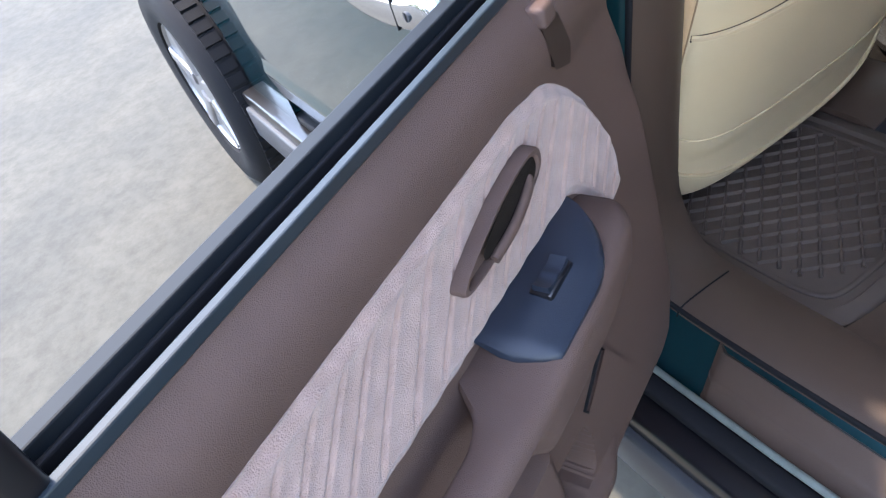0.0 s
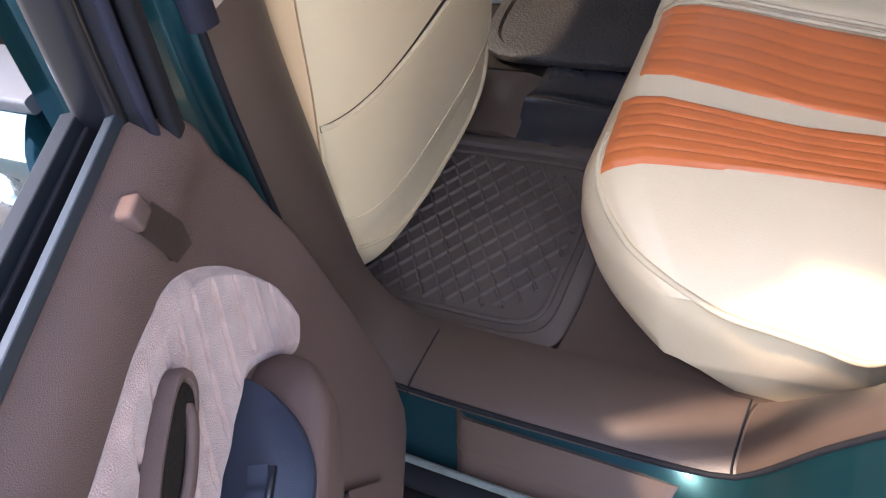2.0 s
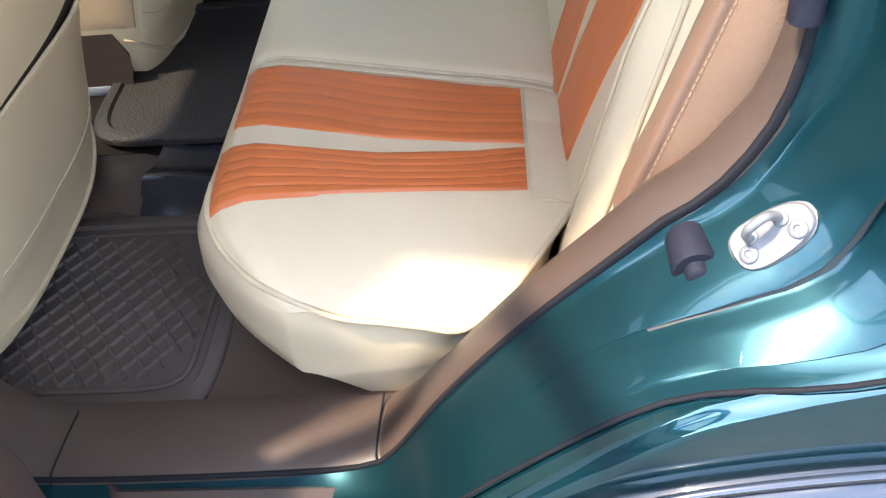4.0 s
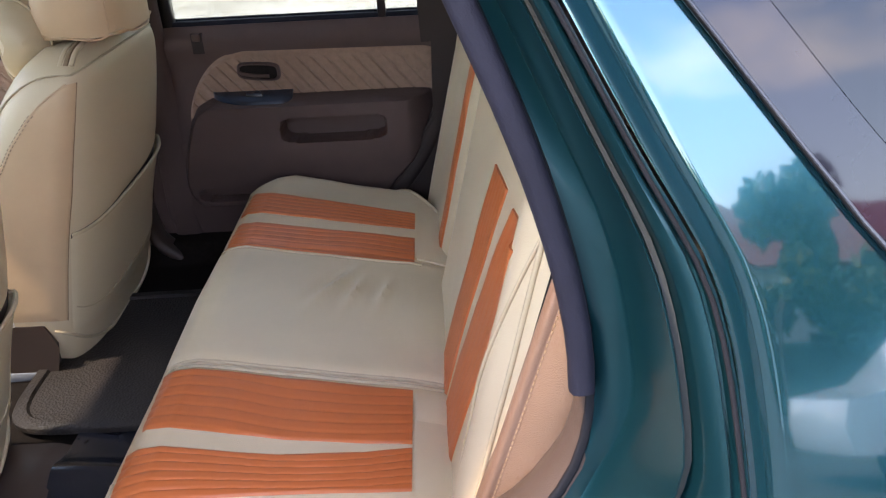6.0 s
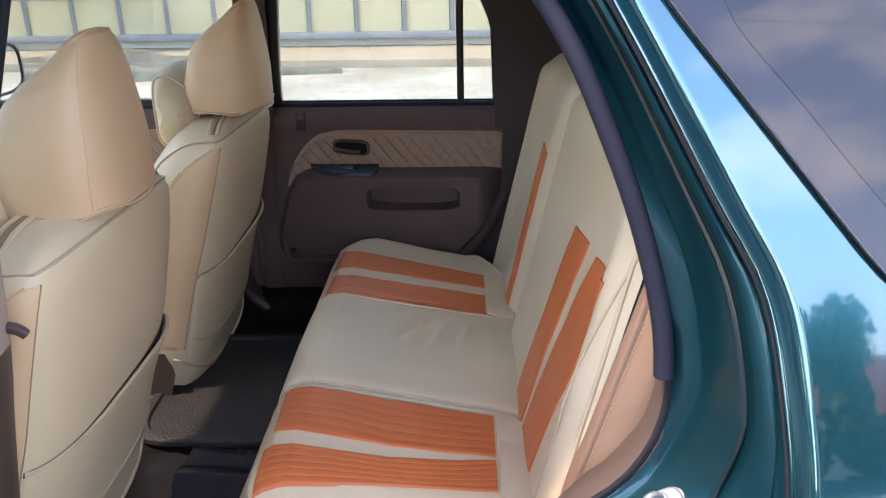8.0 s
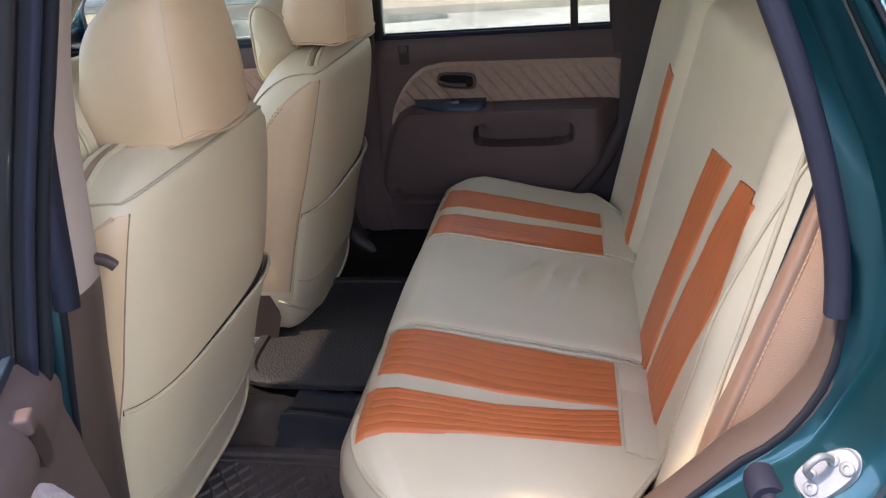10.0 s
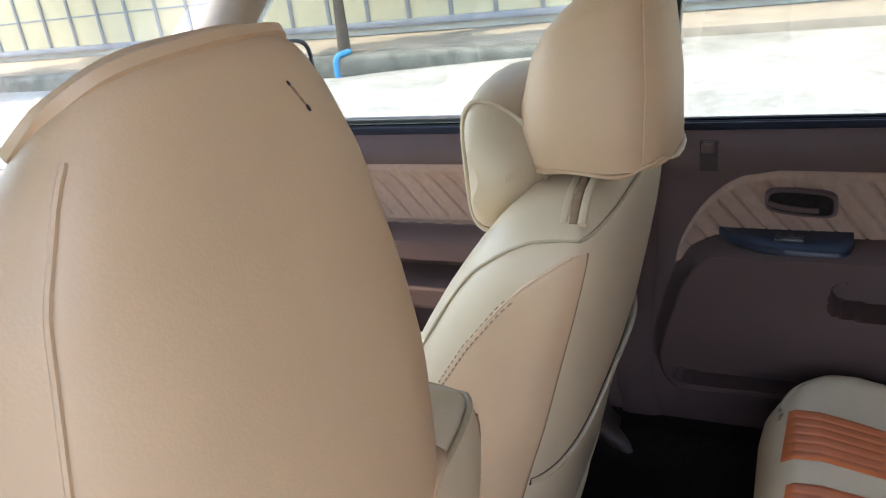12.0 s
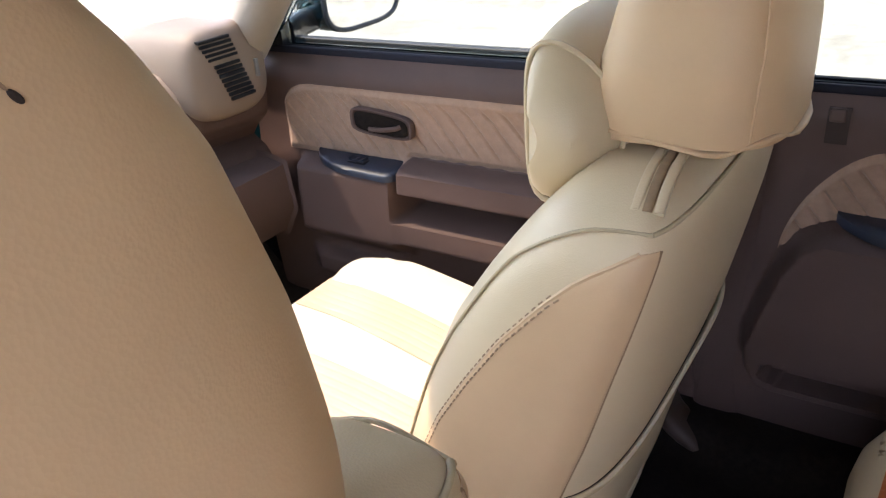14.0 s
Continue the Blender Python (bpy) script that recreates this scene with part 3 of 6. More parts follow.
striker = part("striker", loft([[on_plate(k * 0.017 * math.copysign(abs(math.cos(a)) ** 0.7, math.cos(a)) * (1 - 0.18 * math.sin(a)), k * 0.030 * math.copysign(abs(math.sin(a)) ** 0.8, math.sin(a)), h) for a in [j * math.pi / 14 for j in range(28)]] for k, h in ((1.06, -0.022), (1.06, 0.000), (1.0, 0.001), (1.0, 0.003), (0.95, 0.005), (0.6, 0.0055), (0.1, 0.0055))]), STEEL, car, "pale scuffed steel striker plate and loop")
part("loop", tube([on_plate(-0.007, 0.011, 0.003), on_plate(-0.007, 0.011, 0.012), on_plate(-0.008, 0.010, 0.020), on_plate(-0.008, 0.006, 0.0255), on_plate(-0.007, -0.004, 0.0255), on_plate(-0.006, -0.010, 0.020), on_plate(-0.005, -0.012, 0.012), on_plate(-0.005, -0.012, 0.003)], 0.0034, 36, 8, side=(0, 1, 0)), STEEL, striker)
for u, v in ((0.006, 0.017), (0.004, -0.019)):
    part("screw", loft([[on_plate(u + r * math.cos(a), v + r * math.sin(a), h) for a in [j * math.pi / 8 for j in range(16)]] for r, h in ((0.0066, 0.004), (0.0066, 0.0068), (0.0058, 0.0076), (0.003, 0.0076), (0.0025, 0.006), (0.0003, 0.006))]), STEEL, striker)
for v in (0.011, -0.012):
    part("collar", loft([[on_plate(-0.006 + r * math.cos(a), v + r * math.sin(a), h) for a in [j * math.pi / 8 for j in range(16)]] for r, h in ((0.0056, 0.004), (0.0054, 0.0072), (0.0036, 0.0085))]), STEEL, striker)
bf = Vector((0.696, 0.082, 0.848))
buffer_part = part("rubber_buffer", loft([[(bf.x + math.cos(a) * r * 0.95, bf.y - d, bf.z + math.sin(a) * r) for a in [k * math.pi / 8 for k in range(16)]] for r, d in ((0.019, -0.03), (0.019, 0.002), (0.017, 0.005), (0.010, 0.005), (0.009, 0.012), (0.006, 0.014))]), SEAL, car, "grey rubber door buffer")

# roof, headliner, rails
def roof_z(x, y):
    return 1.665 - 0.05 * ((y - C) / 0.7) ** 2 - 0.10 * smoothstep(-0.1, -0.75, x) - 0.05 * smoothstep(1.1, 1.9, x)


part("roof_skin", sheet(lambda u, v: (-0.62 + 2.5 * u, 0.13 + 1.44 * v, roof_z(-0.62 + 2.5 * u, 0.13 + 1.44 * v) + 0.03), 40, 24, (0, 0, -0.01)), PAINT, car)
part("headliner", sheet(lambda u, v: (-0.58 + 2.42 * u, 0.20 + 1.30 * v, roof_z(-0.58 + 2.42 * u, 0.2 + 1.3 * v) - 0.03), 40, 24, (0, 0, -0.01)), HEADLINER, car)
for s in (-1, 1):
    part("roof_rail", sweep([(-1.02, C + s * 0.73, 1.06), (-0.75, C + s * 0.68, 1.32), (-0.50, C + s * 0.61, 1.535), (0.0, C + s * 0.59, 1.60), (0.9, C + s * 0.59, 1.60), (1.6, C + s * 0.62, 1.52)], rect(0.10, 0.075, 0.03), 60, side=(0, 1, 0)), PAINT, car)
    part("pillar_trim", sweep([(-1.00, C + s * 0.68, 1.05), (-0.74, C + s * 0.63, 1.31), (-0.50, C + s * 0.56, 1.51), (-0.2, C + s * 0.545, 1.56)], rect(0.09, 0.085, 0.035), 40, side=(0, 1, 0)), BEIGE_TRIM if s < 0 else HEADLINER, car)
# far pillars
part("pillar_trim", sweep([(-0.045, C + 0.73, 0.45), (-0.05, C + 0.735, 0.8), (-0.05, C + 0.72, 1.03), (-0.03, C + 0.66, 1.30), (-0.01, C + 0.60, 1.55)], rect(0.05, 0.085, 0.02), 30, side=(0, 1, 0)), BROWN, car)
part("rear_side_trim", prism([(0.665, 1.02), (0.76, 1.02), (1.7, 1.05), (1.7, 0.45), (0.45, 0.45), (0.58, 0.66), (0.66, 0.80)], C + 0.66, C + 0.80, 0.02), BROWN_DARK, car)
part("rear_pillar_trim", prism([(0.64, 1.02), (1.0, 1.02), (0.9, 1.6), (0.42, 1.6), (0.58, 1.42), (0.63, 1.25)], C + 0.60, C + 0.74, 0.02), BROWN_DARK, car)
part("rear_pillar_trim", prism([(0.80, 1.02), (1.5, 1.02), (1.4, 1.6), (0.55, 1.6), (0.70, 1.36), (0.78, 1.2)], C - 0.66, C - 0.62, 0.01), BEIGE_TRIM, car)
part("far_quarter_panel", box(0.85, 1.8, C + 0.78, C + 0.85, 0.5, 1.15, 0.03), PAINT, car)
part("far_sill", box(-1.2, 0.5, C + 0.72, C + 0.86, 0.25, 0.46, 0.02), PAINT, car)
part("far_sill_lip", sweep([(-0.13, C + 0.66, 0.60), (-0.112, C + 0.66, 0.50), (-0.066, C + 0.66, 0.455), (-0.013, C + 0.655, 0.413), (0.07, C + 0.655, 0.402), (0.138, C + 0.655, 0.392), (0.36, C + 0.655, 0.388)], rect(0.07, 0.03, 0.012), 50, side=(0, 1, 0)), TRIM, car, "dark brown plastic sill edge")
part("far_sill_trim", sweep([(-1.1, C + 0.70, 0.455), (0.36, C + 0.70, 0.455), (0.44, C + 0.70, 0.50), (0.58, C + 0.70, 0.66), (0.66, C + 0.71, 0.80)], rect(0.10, 0.045, 0.015), 60, side=(0, 1, 0)), BROWN_DARK, car)
part("tailgate", box(1.72, 1.82, 0.12, 1.58, 0.45, 1.12, 0.04), PAINT, car)
part("rear_glass", sheet(lambda u, v: (1.80 - 0.12 * v, 0.25 + 1.2 * u, 1.12 + 0.46 * v), 4, 4, (0.006, 0, 0)), DARK_GLASS, car)
part("load_floor", box(0.82, 1.75, 0.1, 1.6, 0.52, 0.56, 0.01), CARPET, car)

# floor, tunnel and bulkhead
def floor_f(u, v):
    x, y = -1.35 + 2.2 * u, 0.10 + 1.50 * v
    hump = 0.022 * math.exp(-((y - C) / 0.12) ** 4) * (1 - 0.55 * smoothstep(-0.25, 0.10, x))
    side = 0.045 * (smoothstep(0.24, 0.19, y) + smoothstep(C * 2 - 0.24, C * 2 - 0.19, y))
    toe = 0.30 * smoothstep(-1.0, -1.35, x)
    heel = 0.10 * smoothstep(0.30, 0.50, x) * smoothstep(0.22, 0.30, min(y, 2 * C - y))
    wave = 0.004 * noise.noise(Vector((x * 6, y * 6, 0)))
    return (x, y, 0.440 + hump * 0.8 + side + toe + heel + wave)


part("floor_pan", sheet(floor_f, 110, 80, (0, 0, -0.05)), CARPET, car, "dark brown carpeted floor")
part("underbody", box(-1.3, 1.7, 0.12, 1.58, 0.24, 0.34, 0.02), RUBBER, car)
part("windscreen", sheet(lambda u, v: (-1.20 + 0.66 * v - 0.12 * math.sin(math.pi * u) * (1 - 0.4 * v), 0.20 + 1.30 * u + (0.5 - u) * 0.14 * v, 1.04 + 0.50 * v), 20, 12, (0, 0, 0.006)), GLASS, car)
part("bonnet", sheet(lambda u, v: (-2.15 + 0.85 * u, 0.06 + 1.58 * v, 1.0 - 0.16 * (1 - u) ** 2 - 0.05 * (2 * v - 1) ** 4), 20, 20, (0, 0, -0.02)), PAINT, car)


def front_wing(s):
    out = [(-1.06, 0.42), (-1.06, 1.03), (-1.25, 1.02), (-2.1, 0.86), (-2.18, 0.6), (-2.08, 0.5)]
    out += [(-1.68 - 0.37 * math.cos(a), 0.40 + 0.37 * math.sin(a)) for a in [k * math.pi / 12 for k in range(0, 13)]]
    y = C + s * 0.845
    return prism(out, min(y, y - s * 0.10), max(y, y - s * 0.10), 0.015)


part("front_bumper", sweep([(-2.02, 0.02, 0.50), (-2.16, 0.10, 0.50), (-2.24, 0.40, 0.50), (-2.27, C, 0.50), (-2.24, 1.30, 0.50), (-2.16, 1.60, 0.50), (-2.02, 1.68, 0.50)], rect(0.10, 0.42, 0.04), 40, side=(1, 0, 0)), PAINT, car)
for s in (-1, 1):
    part("front_wing", front_wing(s), PAINT, car)


def wheel(x, y, s):
    ring = lambda r, d: [(x + r * math.cos(a), y + s * d, 0.34 + r * math.sin(a)) for a in [k * math.pi / 24 for k in range(48)]]
    tyre = part("wheel_tyre", loft([ring(0.21, 0.02), ring(0.215, 0.0), ring(0.25, -0.008), ring(0.30, -0.008), ring(0.33, 0.01), ring(0.342, 0.04), ring(0.342, 0.17), ring(0.30, 0.21), ring(0.2, 0.2)]), RUBBER, car, "dark treaded tyre")
    part("rim", loft([ring(0.212, 0.015), ring(0.205, 0.006), ring(0.195, 0.02), ring(0.17, 0.05), ring(0.08, 0.045), ring(0.05, 0.02), ring(0.02, 0.018)]), ALLOY, tyre)
    blocks = []
    for k in range(56):
        a = 2 * math.pi * k / 56
        u, t_ = Vector((math.cos(a), 0, math.sin(a))), Vector((-math.sin(a), 0, math.cos(a)))
        for d0, d1, sh in ((0.028, 0.075, 0.0), (0.085, 0.125, 0.008), (0.135, 0.18, 0.0)):
            c = Vector((x, y, 0.34)) + t_ * sh
            vs = [c + u * r + t_ * q + Vector((0, s * d, 0)) for r in (0.335, 0.350) for q in (-0.014, 0.014) for d in (d0, d1)]
            blocks.append(mesh_of(vs, [(0, 1, 3, 2), (4, 6, 7, 5), (0, 4, 5, 1), (2, 3, 7, 6), (0, 2, 6, 4), (1, 5, 7, 3)]))
    part("tread", join(*blocks), RUBBER, tyre, smooth=False)
    for k in range(5):
        a = 2 * math.pi * k / 5 + 0.3
        part("spoke", sweep([(x + 0.05 * math.cos(a), y + s * 0.018, 0.34 + 0.05 * math.sin(a)), (x + 0.20 * math.cos(a), y + s * 0.012, 0.34 + 0.20 * math.sin(a))], rect(0.02, 0.05, 0.008), side=(0, 1, 0)), ALLOY, tyre)


wheel(-1.70, -0.070, 1)
wheel(-1.62, 1.69, -1)
wheel(0.98, -0.02, 1)
wheel(0.98, 1.72, -1)

# ---- doors ----
def rear_edge(z):
    return lerp_table([(0.42, 0.37), (0.50, 0.43), (0.60, 0.51), (0.70, 0.60), (0.80, 0.675), (0.90, 0.70), (1.05, 0.695)], z)


def front_edge(z):
    return lerp_table([(0.42, -0.07), (0.55, -0.10), (0.80, -0.10), (0.90, -0.085), (1.0, -0.045), (1.05, -0.01)], z)


class Door:
    """One door in its shut place; s is -1 for the side of the open door, 1 for the far side. o is the distance from the car's middle."""

    def __init__(self, s, label, hinge, outline):
        self.s = s
        hinge = Vector(hinge)
        bm = prism(outline, *sorted((C + s * 0.785, C + s * 0.81)), 0.012)
        bmesh.ops.translate(bm, verts=bm.verts, vec=-hinge)
        bmesh.ops.recalc_face_normals(bm, faces=bm.faces)
        me = bpy.data.meshes.new("door")
        bm.to_mesh(me)
        bm.free()
        me.materials.append(PAINT)
        self.ob = new("door", me)
        self.ob.parent = car
        self.ob.location = hinge - ORIGIN[car.name]
        self.ob["label"] = label
        ORIGIN[self.ob.name] = hinge

    def P(self, x, o, z):
        return Vector((x, C + self.s * o, z))

    def slab(self, f, nu, nv, depth):
        return sheet(lambda u, v: self.P(*f(u, v)), nu, nv, (0, self.s * depth, 0))


REAR_PROFILE = [(0.42, 0.730), (0.46, 0.712), (0.56, 0.708), (0.70, 0.712), (0.82, 0.718), (0.86, 0.722), (0.95, 0.722), (0.985, 0.712), (1.010, 0.716), (1.035, 0.738)]


def rear_panel_o(x, z, bin_x=(0.208, 0.046, 0.550, 0.050)):
    """How far the rear door's inner panel stands from the middle."""
    o = smooth_table(REAR_PROFILE, z, 0.014)
    # body below the pull pocket
    b = smoothstep(0.60, 0.66, z) * (1 - smoothstep(0.740, 0.748, z)) * smoothstep(0.23, 0.29, x) * (1 - smoothstep(0.52, 0.66, x))
    o -= 0.050 * b
    # foot of the panel, and the bin's mouth with its rounded corners
    o -= 0.016 * smoothstep(0.45, 0.47, z) * (1 - smoothstep(0.485, 0.50, z)) * smoothstep(0.10, 0.16, x) * (1 - smoothstep(0.30, 0.42, x))
    m = smoothstep(1.06, 0.94, (abs((x - bin_x[0]) / bin_x[1]) ** 4 + abs((z - bin_x[2]) / bin_x[3]) ** 4))
    return o + 0.055 * m


MODULE_LEFT = [(0.575, 0.05), (0.59, 0.006), (0.62, -0.016), (0.66, -0.020), (0.73, -0.002), (0.80, 0.020), (0.84, 0.042), (0.862, 0.085)]


def far_rear_panel_o(x, z):
    """The far rear door's inner panel: a raised lower block with armrest ledge, grab pocket and bin."""
    o = smooth_table(REAR_PROFILE, z, 0.014)
    left = smooth_table(MODULE_LEFT, z, 0.010)
    block = smoothstep(left - 0.004, left + 0.022, x) * (1 - smoothstep(0.575, 0.66, x)) * smoothstep(0.572, 0.592, z) * (1 - smoothstep(0.852, 0.864, z))
    face = 0.082 - 0.022 * smoothstep(0.74, 0.60, z)
    o -= face * block
    grab = 1 - smoothstep(0.90, 1.06, abs((x - 0.391) / 0.130) ** 5 + abs((z - 0.790) / 0.031) ** 5)
    bin_ = 1 - smoothstep(0.88, 1.08, abs((x - 0.150) / 0.125) ** 4 + abs((z - 0.622) / 0.020) ** 4)
    return o + 0.062 * grab + 0.040 * bin_


ARM = [(0.045, 0.705, 0.735, 0.800, 0.760), (0.055, 0.688, 0.735, 0.818, 0.745), (0.07, 0.672, 0.735, 0.830, 0.735), (0.10, 0.655, 0.735, 0.836, 0.715), (0.16, 0.648, 0.735, 0.836, 0.700),
       (0.24, 0.645, 0.735, 0.834, 0.695), (0.285, 0.644, 0.735, 0.830, 0.700), (0.30, 0.644, 0.715, 0.832, 0.760), (0.315, 0.644, 0.694, 0.832, 0.795), (0.34, 0.645, 0.684, 0.831, 0.803), (0.42, 0.648, 0.684, 0.828, 0.802),
       (0.50, 0.655, 0.692, 0.822, 0.792), (0.53, 0.660, 0.712, 0.816, 0.760), (0.55, 0.664, 0.735, 0.812, 0.738), (0.62, 0.69, 0.735, 0.795, 0.742), (0.66, 0.715, 0.735, 0.79, 0.752)]


def arm_rest(d, mat):
    """The armrest: a block with the switches, then a grab rail that stands clear of the panel."""
    tabs = [[(r[0], r[i]) for r in ARM] for i in range(1, 5)]
    rings = []
    for k in range(61):
        x = 0.045 + 0.615 * k / 60
        oi, oo, zt, zb = (smooth_table(tb, x, 0.010) for tb in tabs)
        r = min(0.014, (oo - oi) * 0.4)
        low = min(oo - 0.004, oi + 0.052)
        outline = [(oo, zt - 0.004), (oo - 0.004, zt)]
        outline += [(oi + r - r * math.sin(radians(q)), zt - r + r * math.cos(radians(q))) for q in (0, 22, 45, 68, 90)]
        outline += [(oi + 0.003, zt - 0.6 * (zt - zb) * 0.6), (oi + 0.3 * (low - oi), zb + 0.4 * (zt - zb)), (low - 0.006, zb + 0.006), (low, zb), (oo, zb)]
        ring = [d.P(x, o, z) for o, z in outline]
        rings.append(ring)
    part("armrest", loft(rings), mat, d.ob, "brown moulded armrest with grab rail")


def insert_grid(x0, x1, zt, zb, o_at, d, ribs, wave=0.3):
    def f(u, v):
        x = x0 + (x1 - x0) * (0.25 * u + 0.75 * u * u)
        z = zb(x) + (zt(x) - zb(x)) * v
        e = (x - x0), (x1 - x), min(v, 1 - v) * (zt(x) - zb(x))
        puff = smoothstep(0, 0.014, min(e))
        # stitched lines that wander along the cloth
        w = (z * 0.75 + x * 0.9 + wave * 0.007 * math.sin(x * 24 + z * 30)) / ribs
        crease = abs(w - round(w)) * ribs
        rib = math.exp(-(crease / 0.0022) ** 2) * smoothstep(0.010, 0.026, min(e))
        return (x, o_at(x, z) - 0.005 * puff + 0.0042 * rib - 0.0006 * math.cos(2 * math.pi * w) + 0.002 * (1 - puff) - 0.0026, z)
    return f


def insert_stitching(x0, x1, zt, zb, o_at, d, ribs, wave=0.3):
    """Dark thread lying in the stitched lines of a cloth insert."""
    lines = []
    for k in range(math.floor((0.75 * 0.77 + 0.9 * x0) / ribs), math.ceil((0.75 * 0.99 + 0.9 * x1) / ribs)):
        pts = []
        for j in range(41):
            z = 0.775 + 0.215 * j / 40
            x = (ribs * k - 0.75 * z) / 0.9
            for _ in range(3):
                x = (ribs * k - 0.75 * z - wave * 0.007 * math.sin(x * 24 + z * 30)) / 0.9
            if x0 + 0.012 < x < x1 - 0.012 and zb(x) + 0.006 < z < zt(x) - 0.006:
                pts.append(d.P(x, o_at(x, z) - 0.0026, z))
        if len(pts) > 3:
            lines.append(tube(pts, 0.0011, None, 4, side=(0, 1, 0)))
    part("stitching", join(*lines), STITCH, d.ob, "stitched lines across the cloth")


def handle_set(d, x, z, o, front=1, big=None):
    """Inner door handle: bezel, a dark disc painted as the recess's shade, and a lever. front: where the bezel narrows.
    """
    near = d.s < 0
    half_w, half_h = (0.067, 0.0175) if near else (big if big else (0.053, 0.0225))

    def outline(k, sx=1.0, shift=0.0):
        pts = []
        for i in range(28):
            a = 2 * math.pi * i / 28
            c, s_ = math.cos(a), math.sin(a)
            w = half_w * sx * math.copysign(abs(c) ** (0.62 if near else 0.42), c)
            h = half_h * k * math.copysign(abs(s_) ** (0.75 if near else 0.5), s_) * (1.0 - (0.50 * (w > 0) if near else 0.12 * (w * front > 0)) * abs(w) / half_w)
            pts.append((x + w + shift, z + h - (0.18 if near else 0.08) * (w + shift)))
        return pts
    rings = [[d.P(px, o + q, pz) for px, pz in outline(k, sx)] for k, sx, q in ((1.0, 1.0, 0.006), (1.0, 1.0, -0.004), (0.95, 0.98, -0.007), (0.84, 0.91, -0.007), (0.78, 0.88, -0.004), (0.76, 0.87, 0.000), (0.3, 0.5, 0.001))]
    bez = part("handle_bezel", loft(rings), BROWN, d.ob, "brown plastic handle surround")
    # near-black disc paints the shade inside the bezel
    shade_rings = [[d.P(px, o + q, pz) for px, pz in outline(k, sx, -0.012 if near else 0.0)] for k, sx, q in ((0.74, 0.68 if near else 0.86, -0.0055), (0.73, 0.67 if near else 0.85, -0.0062), (0.3, 0.4, -0.0056))]
    part("handle_shade", loft(shade_rings), CARPET, d.ob, "dark disc painted as the recess's shade behind the lever")
    dz = 0.18 * 0.02 if near else 0.0
    lev = sweep([d.P(x + 0.046 * front, o - 0.004, z + dz), d.P(x + 0.036 * front, o - 0.008, z - 0.004 + dz), d.P(x + 0.005 * front, o - 0.010, z - 0.009), d.P(x - 0.026 * front, o - 0.008, z - 0.011 - dz)], rect(0.007, 0.009, 0.003), 14, side=(0, 1, 0))
    part("lever", lev, BROWN, d.ob)


def switch_plate(d, x0, x1, z, o, wide):
    """Dark switch plate lying on the armrest, with one rocker."""
    out = []
    for k in range(25):
        u = k / 24
        out.append((x0 + (x1 - x0) * u, o - wide * (math.sin(math.pi * min(1, u * 1.9 + 0.02) / 2) ** 0.6) * (1 - 0.45 * max(0.0, (u - 0.90) / 0.10) ** 2)))
    n = len(out)
    top = [d.P(x, p, z + 0.012 * (1 - u_ / n) ** 2) for u_, (x, p) in enumerate(out)]
    inner = [d.P(x, o + 0.004, z + 0.014) for x, _ in out]
    verts, faces = [], []
    for a, b in zip(top, inner):
        verts += [a + Vector((0, 0, -0.010)), a, a.lerp(b, 0.06) + Vector((0, 0, 0.003)), a.lerp(b, 0.5) + Vector((0, 0, 0.0035)), b]
    for i in range(n - 1):
        for k in range(4):
            s0 = i * 5 + k
            faces.append((s0, s0 + 1, s0 + 6, s0 + 5))
    faces += [tuple(range(5)), tuple((n - 1) * 5 + k for k in reversed(range(5)))]
    pl = part("switch_plate", mesh_of(verts, faces), SWITCH, d.ob, "blue-black window switch plate")
    cx, co = (x0 + x1) / 2 + 0.008, o - wide * 0.50
    yb = sorted((C + d.s * (co - 0.0105), C + d.s * (co + 0.0105)))
    well = part("switch_well", box(cx - 0.021, cx + 0.021, yb[0], yb[1], z, z + 0.0140, 0.003), BLACK_PAINT, d.ob)
    ro = sheet(lambda u, v: (cx - 0.018 + 0.036 * u, yb[0] + 0.003 + (yb[1] - yb[0] - 0.006) * v, z + 0.0150 + 0.005 * abs(2 * u - 1) ** 1.5 + 0.003 * math.exp(-((u - 0.5) / 0.12) ** 2)), 14, 4, (0, 0, -0.008))
    part("rocker", ro, SWITCH, d.ob)
    return pl


def window_frame(d, pts, o_of, mat, size=(0.035, 0.035)):
    part("window_frame", sweep([d.P(x, o_of(z), z) for x, z in pts], rect(*size, 0.008), 70, side=(0, 1, 0)), mat, d.ob, "black window frame")


def tumble(z):
    """The glass leans in towards the roof."""
    return 0.762 - 0.24 * max(0, z - 1.03) - 0.1 * max(0, z - 1.03) ** 2


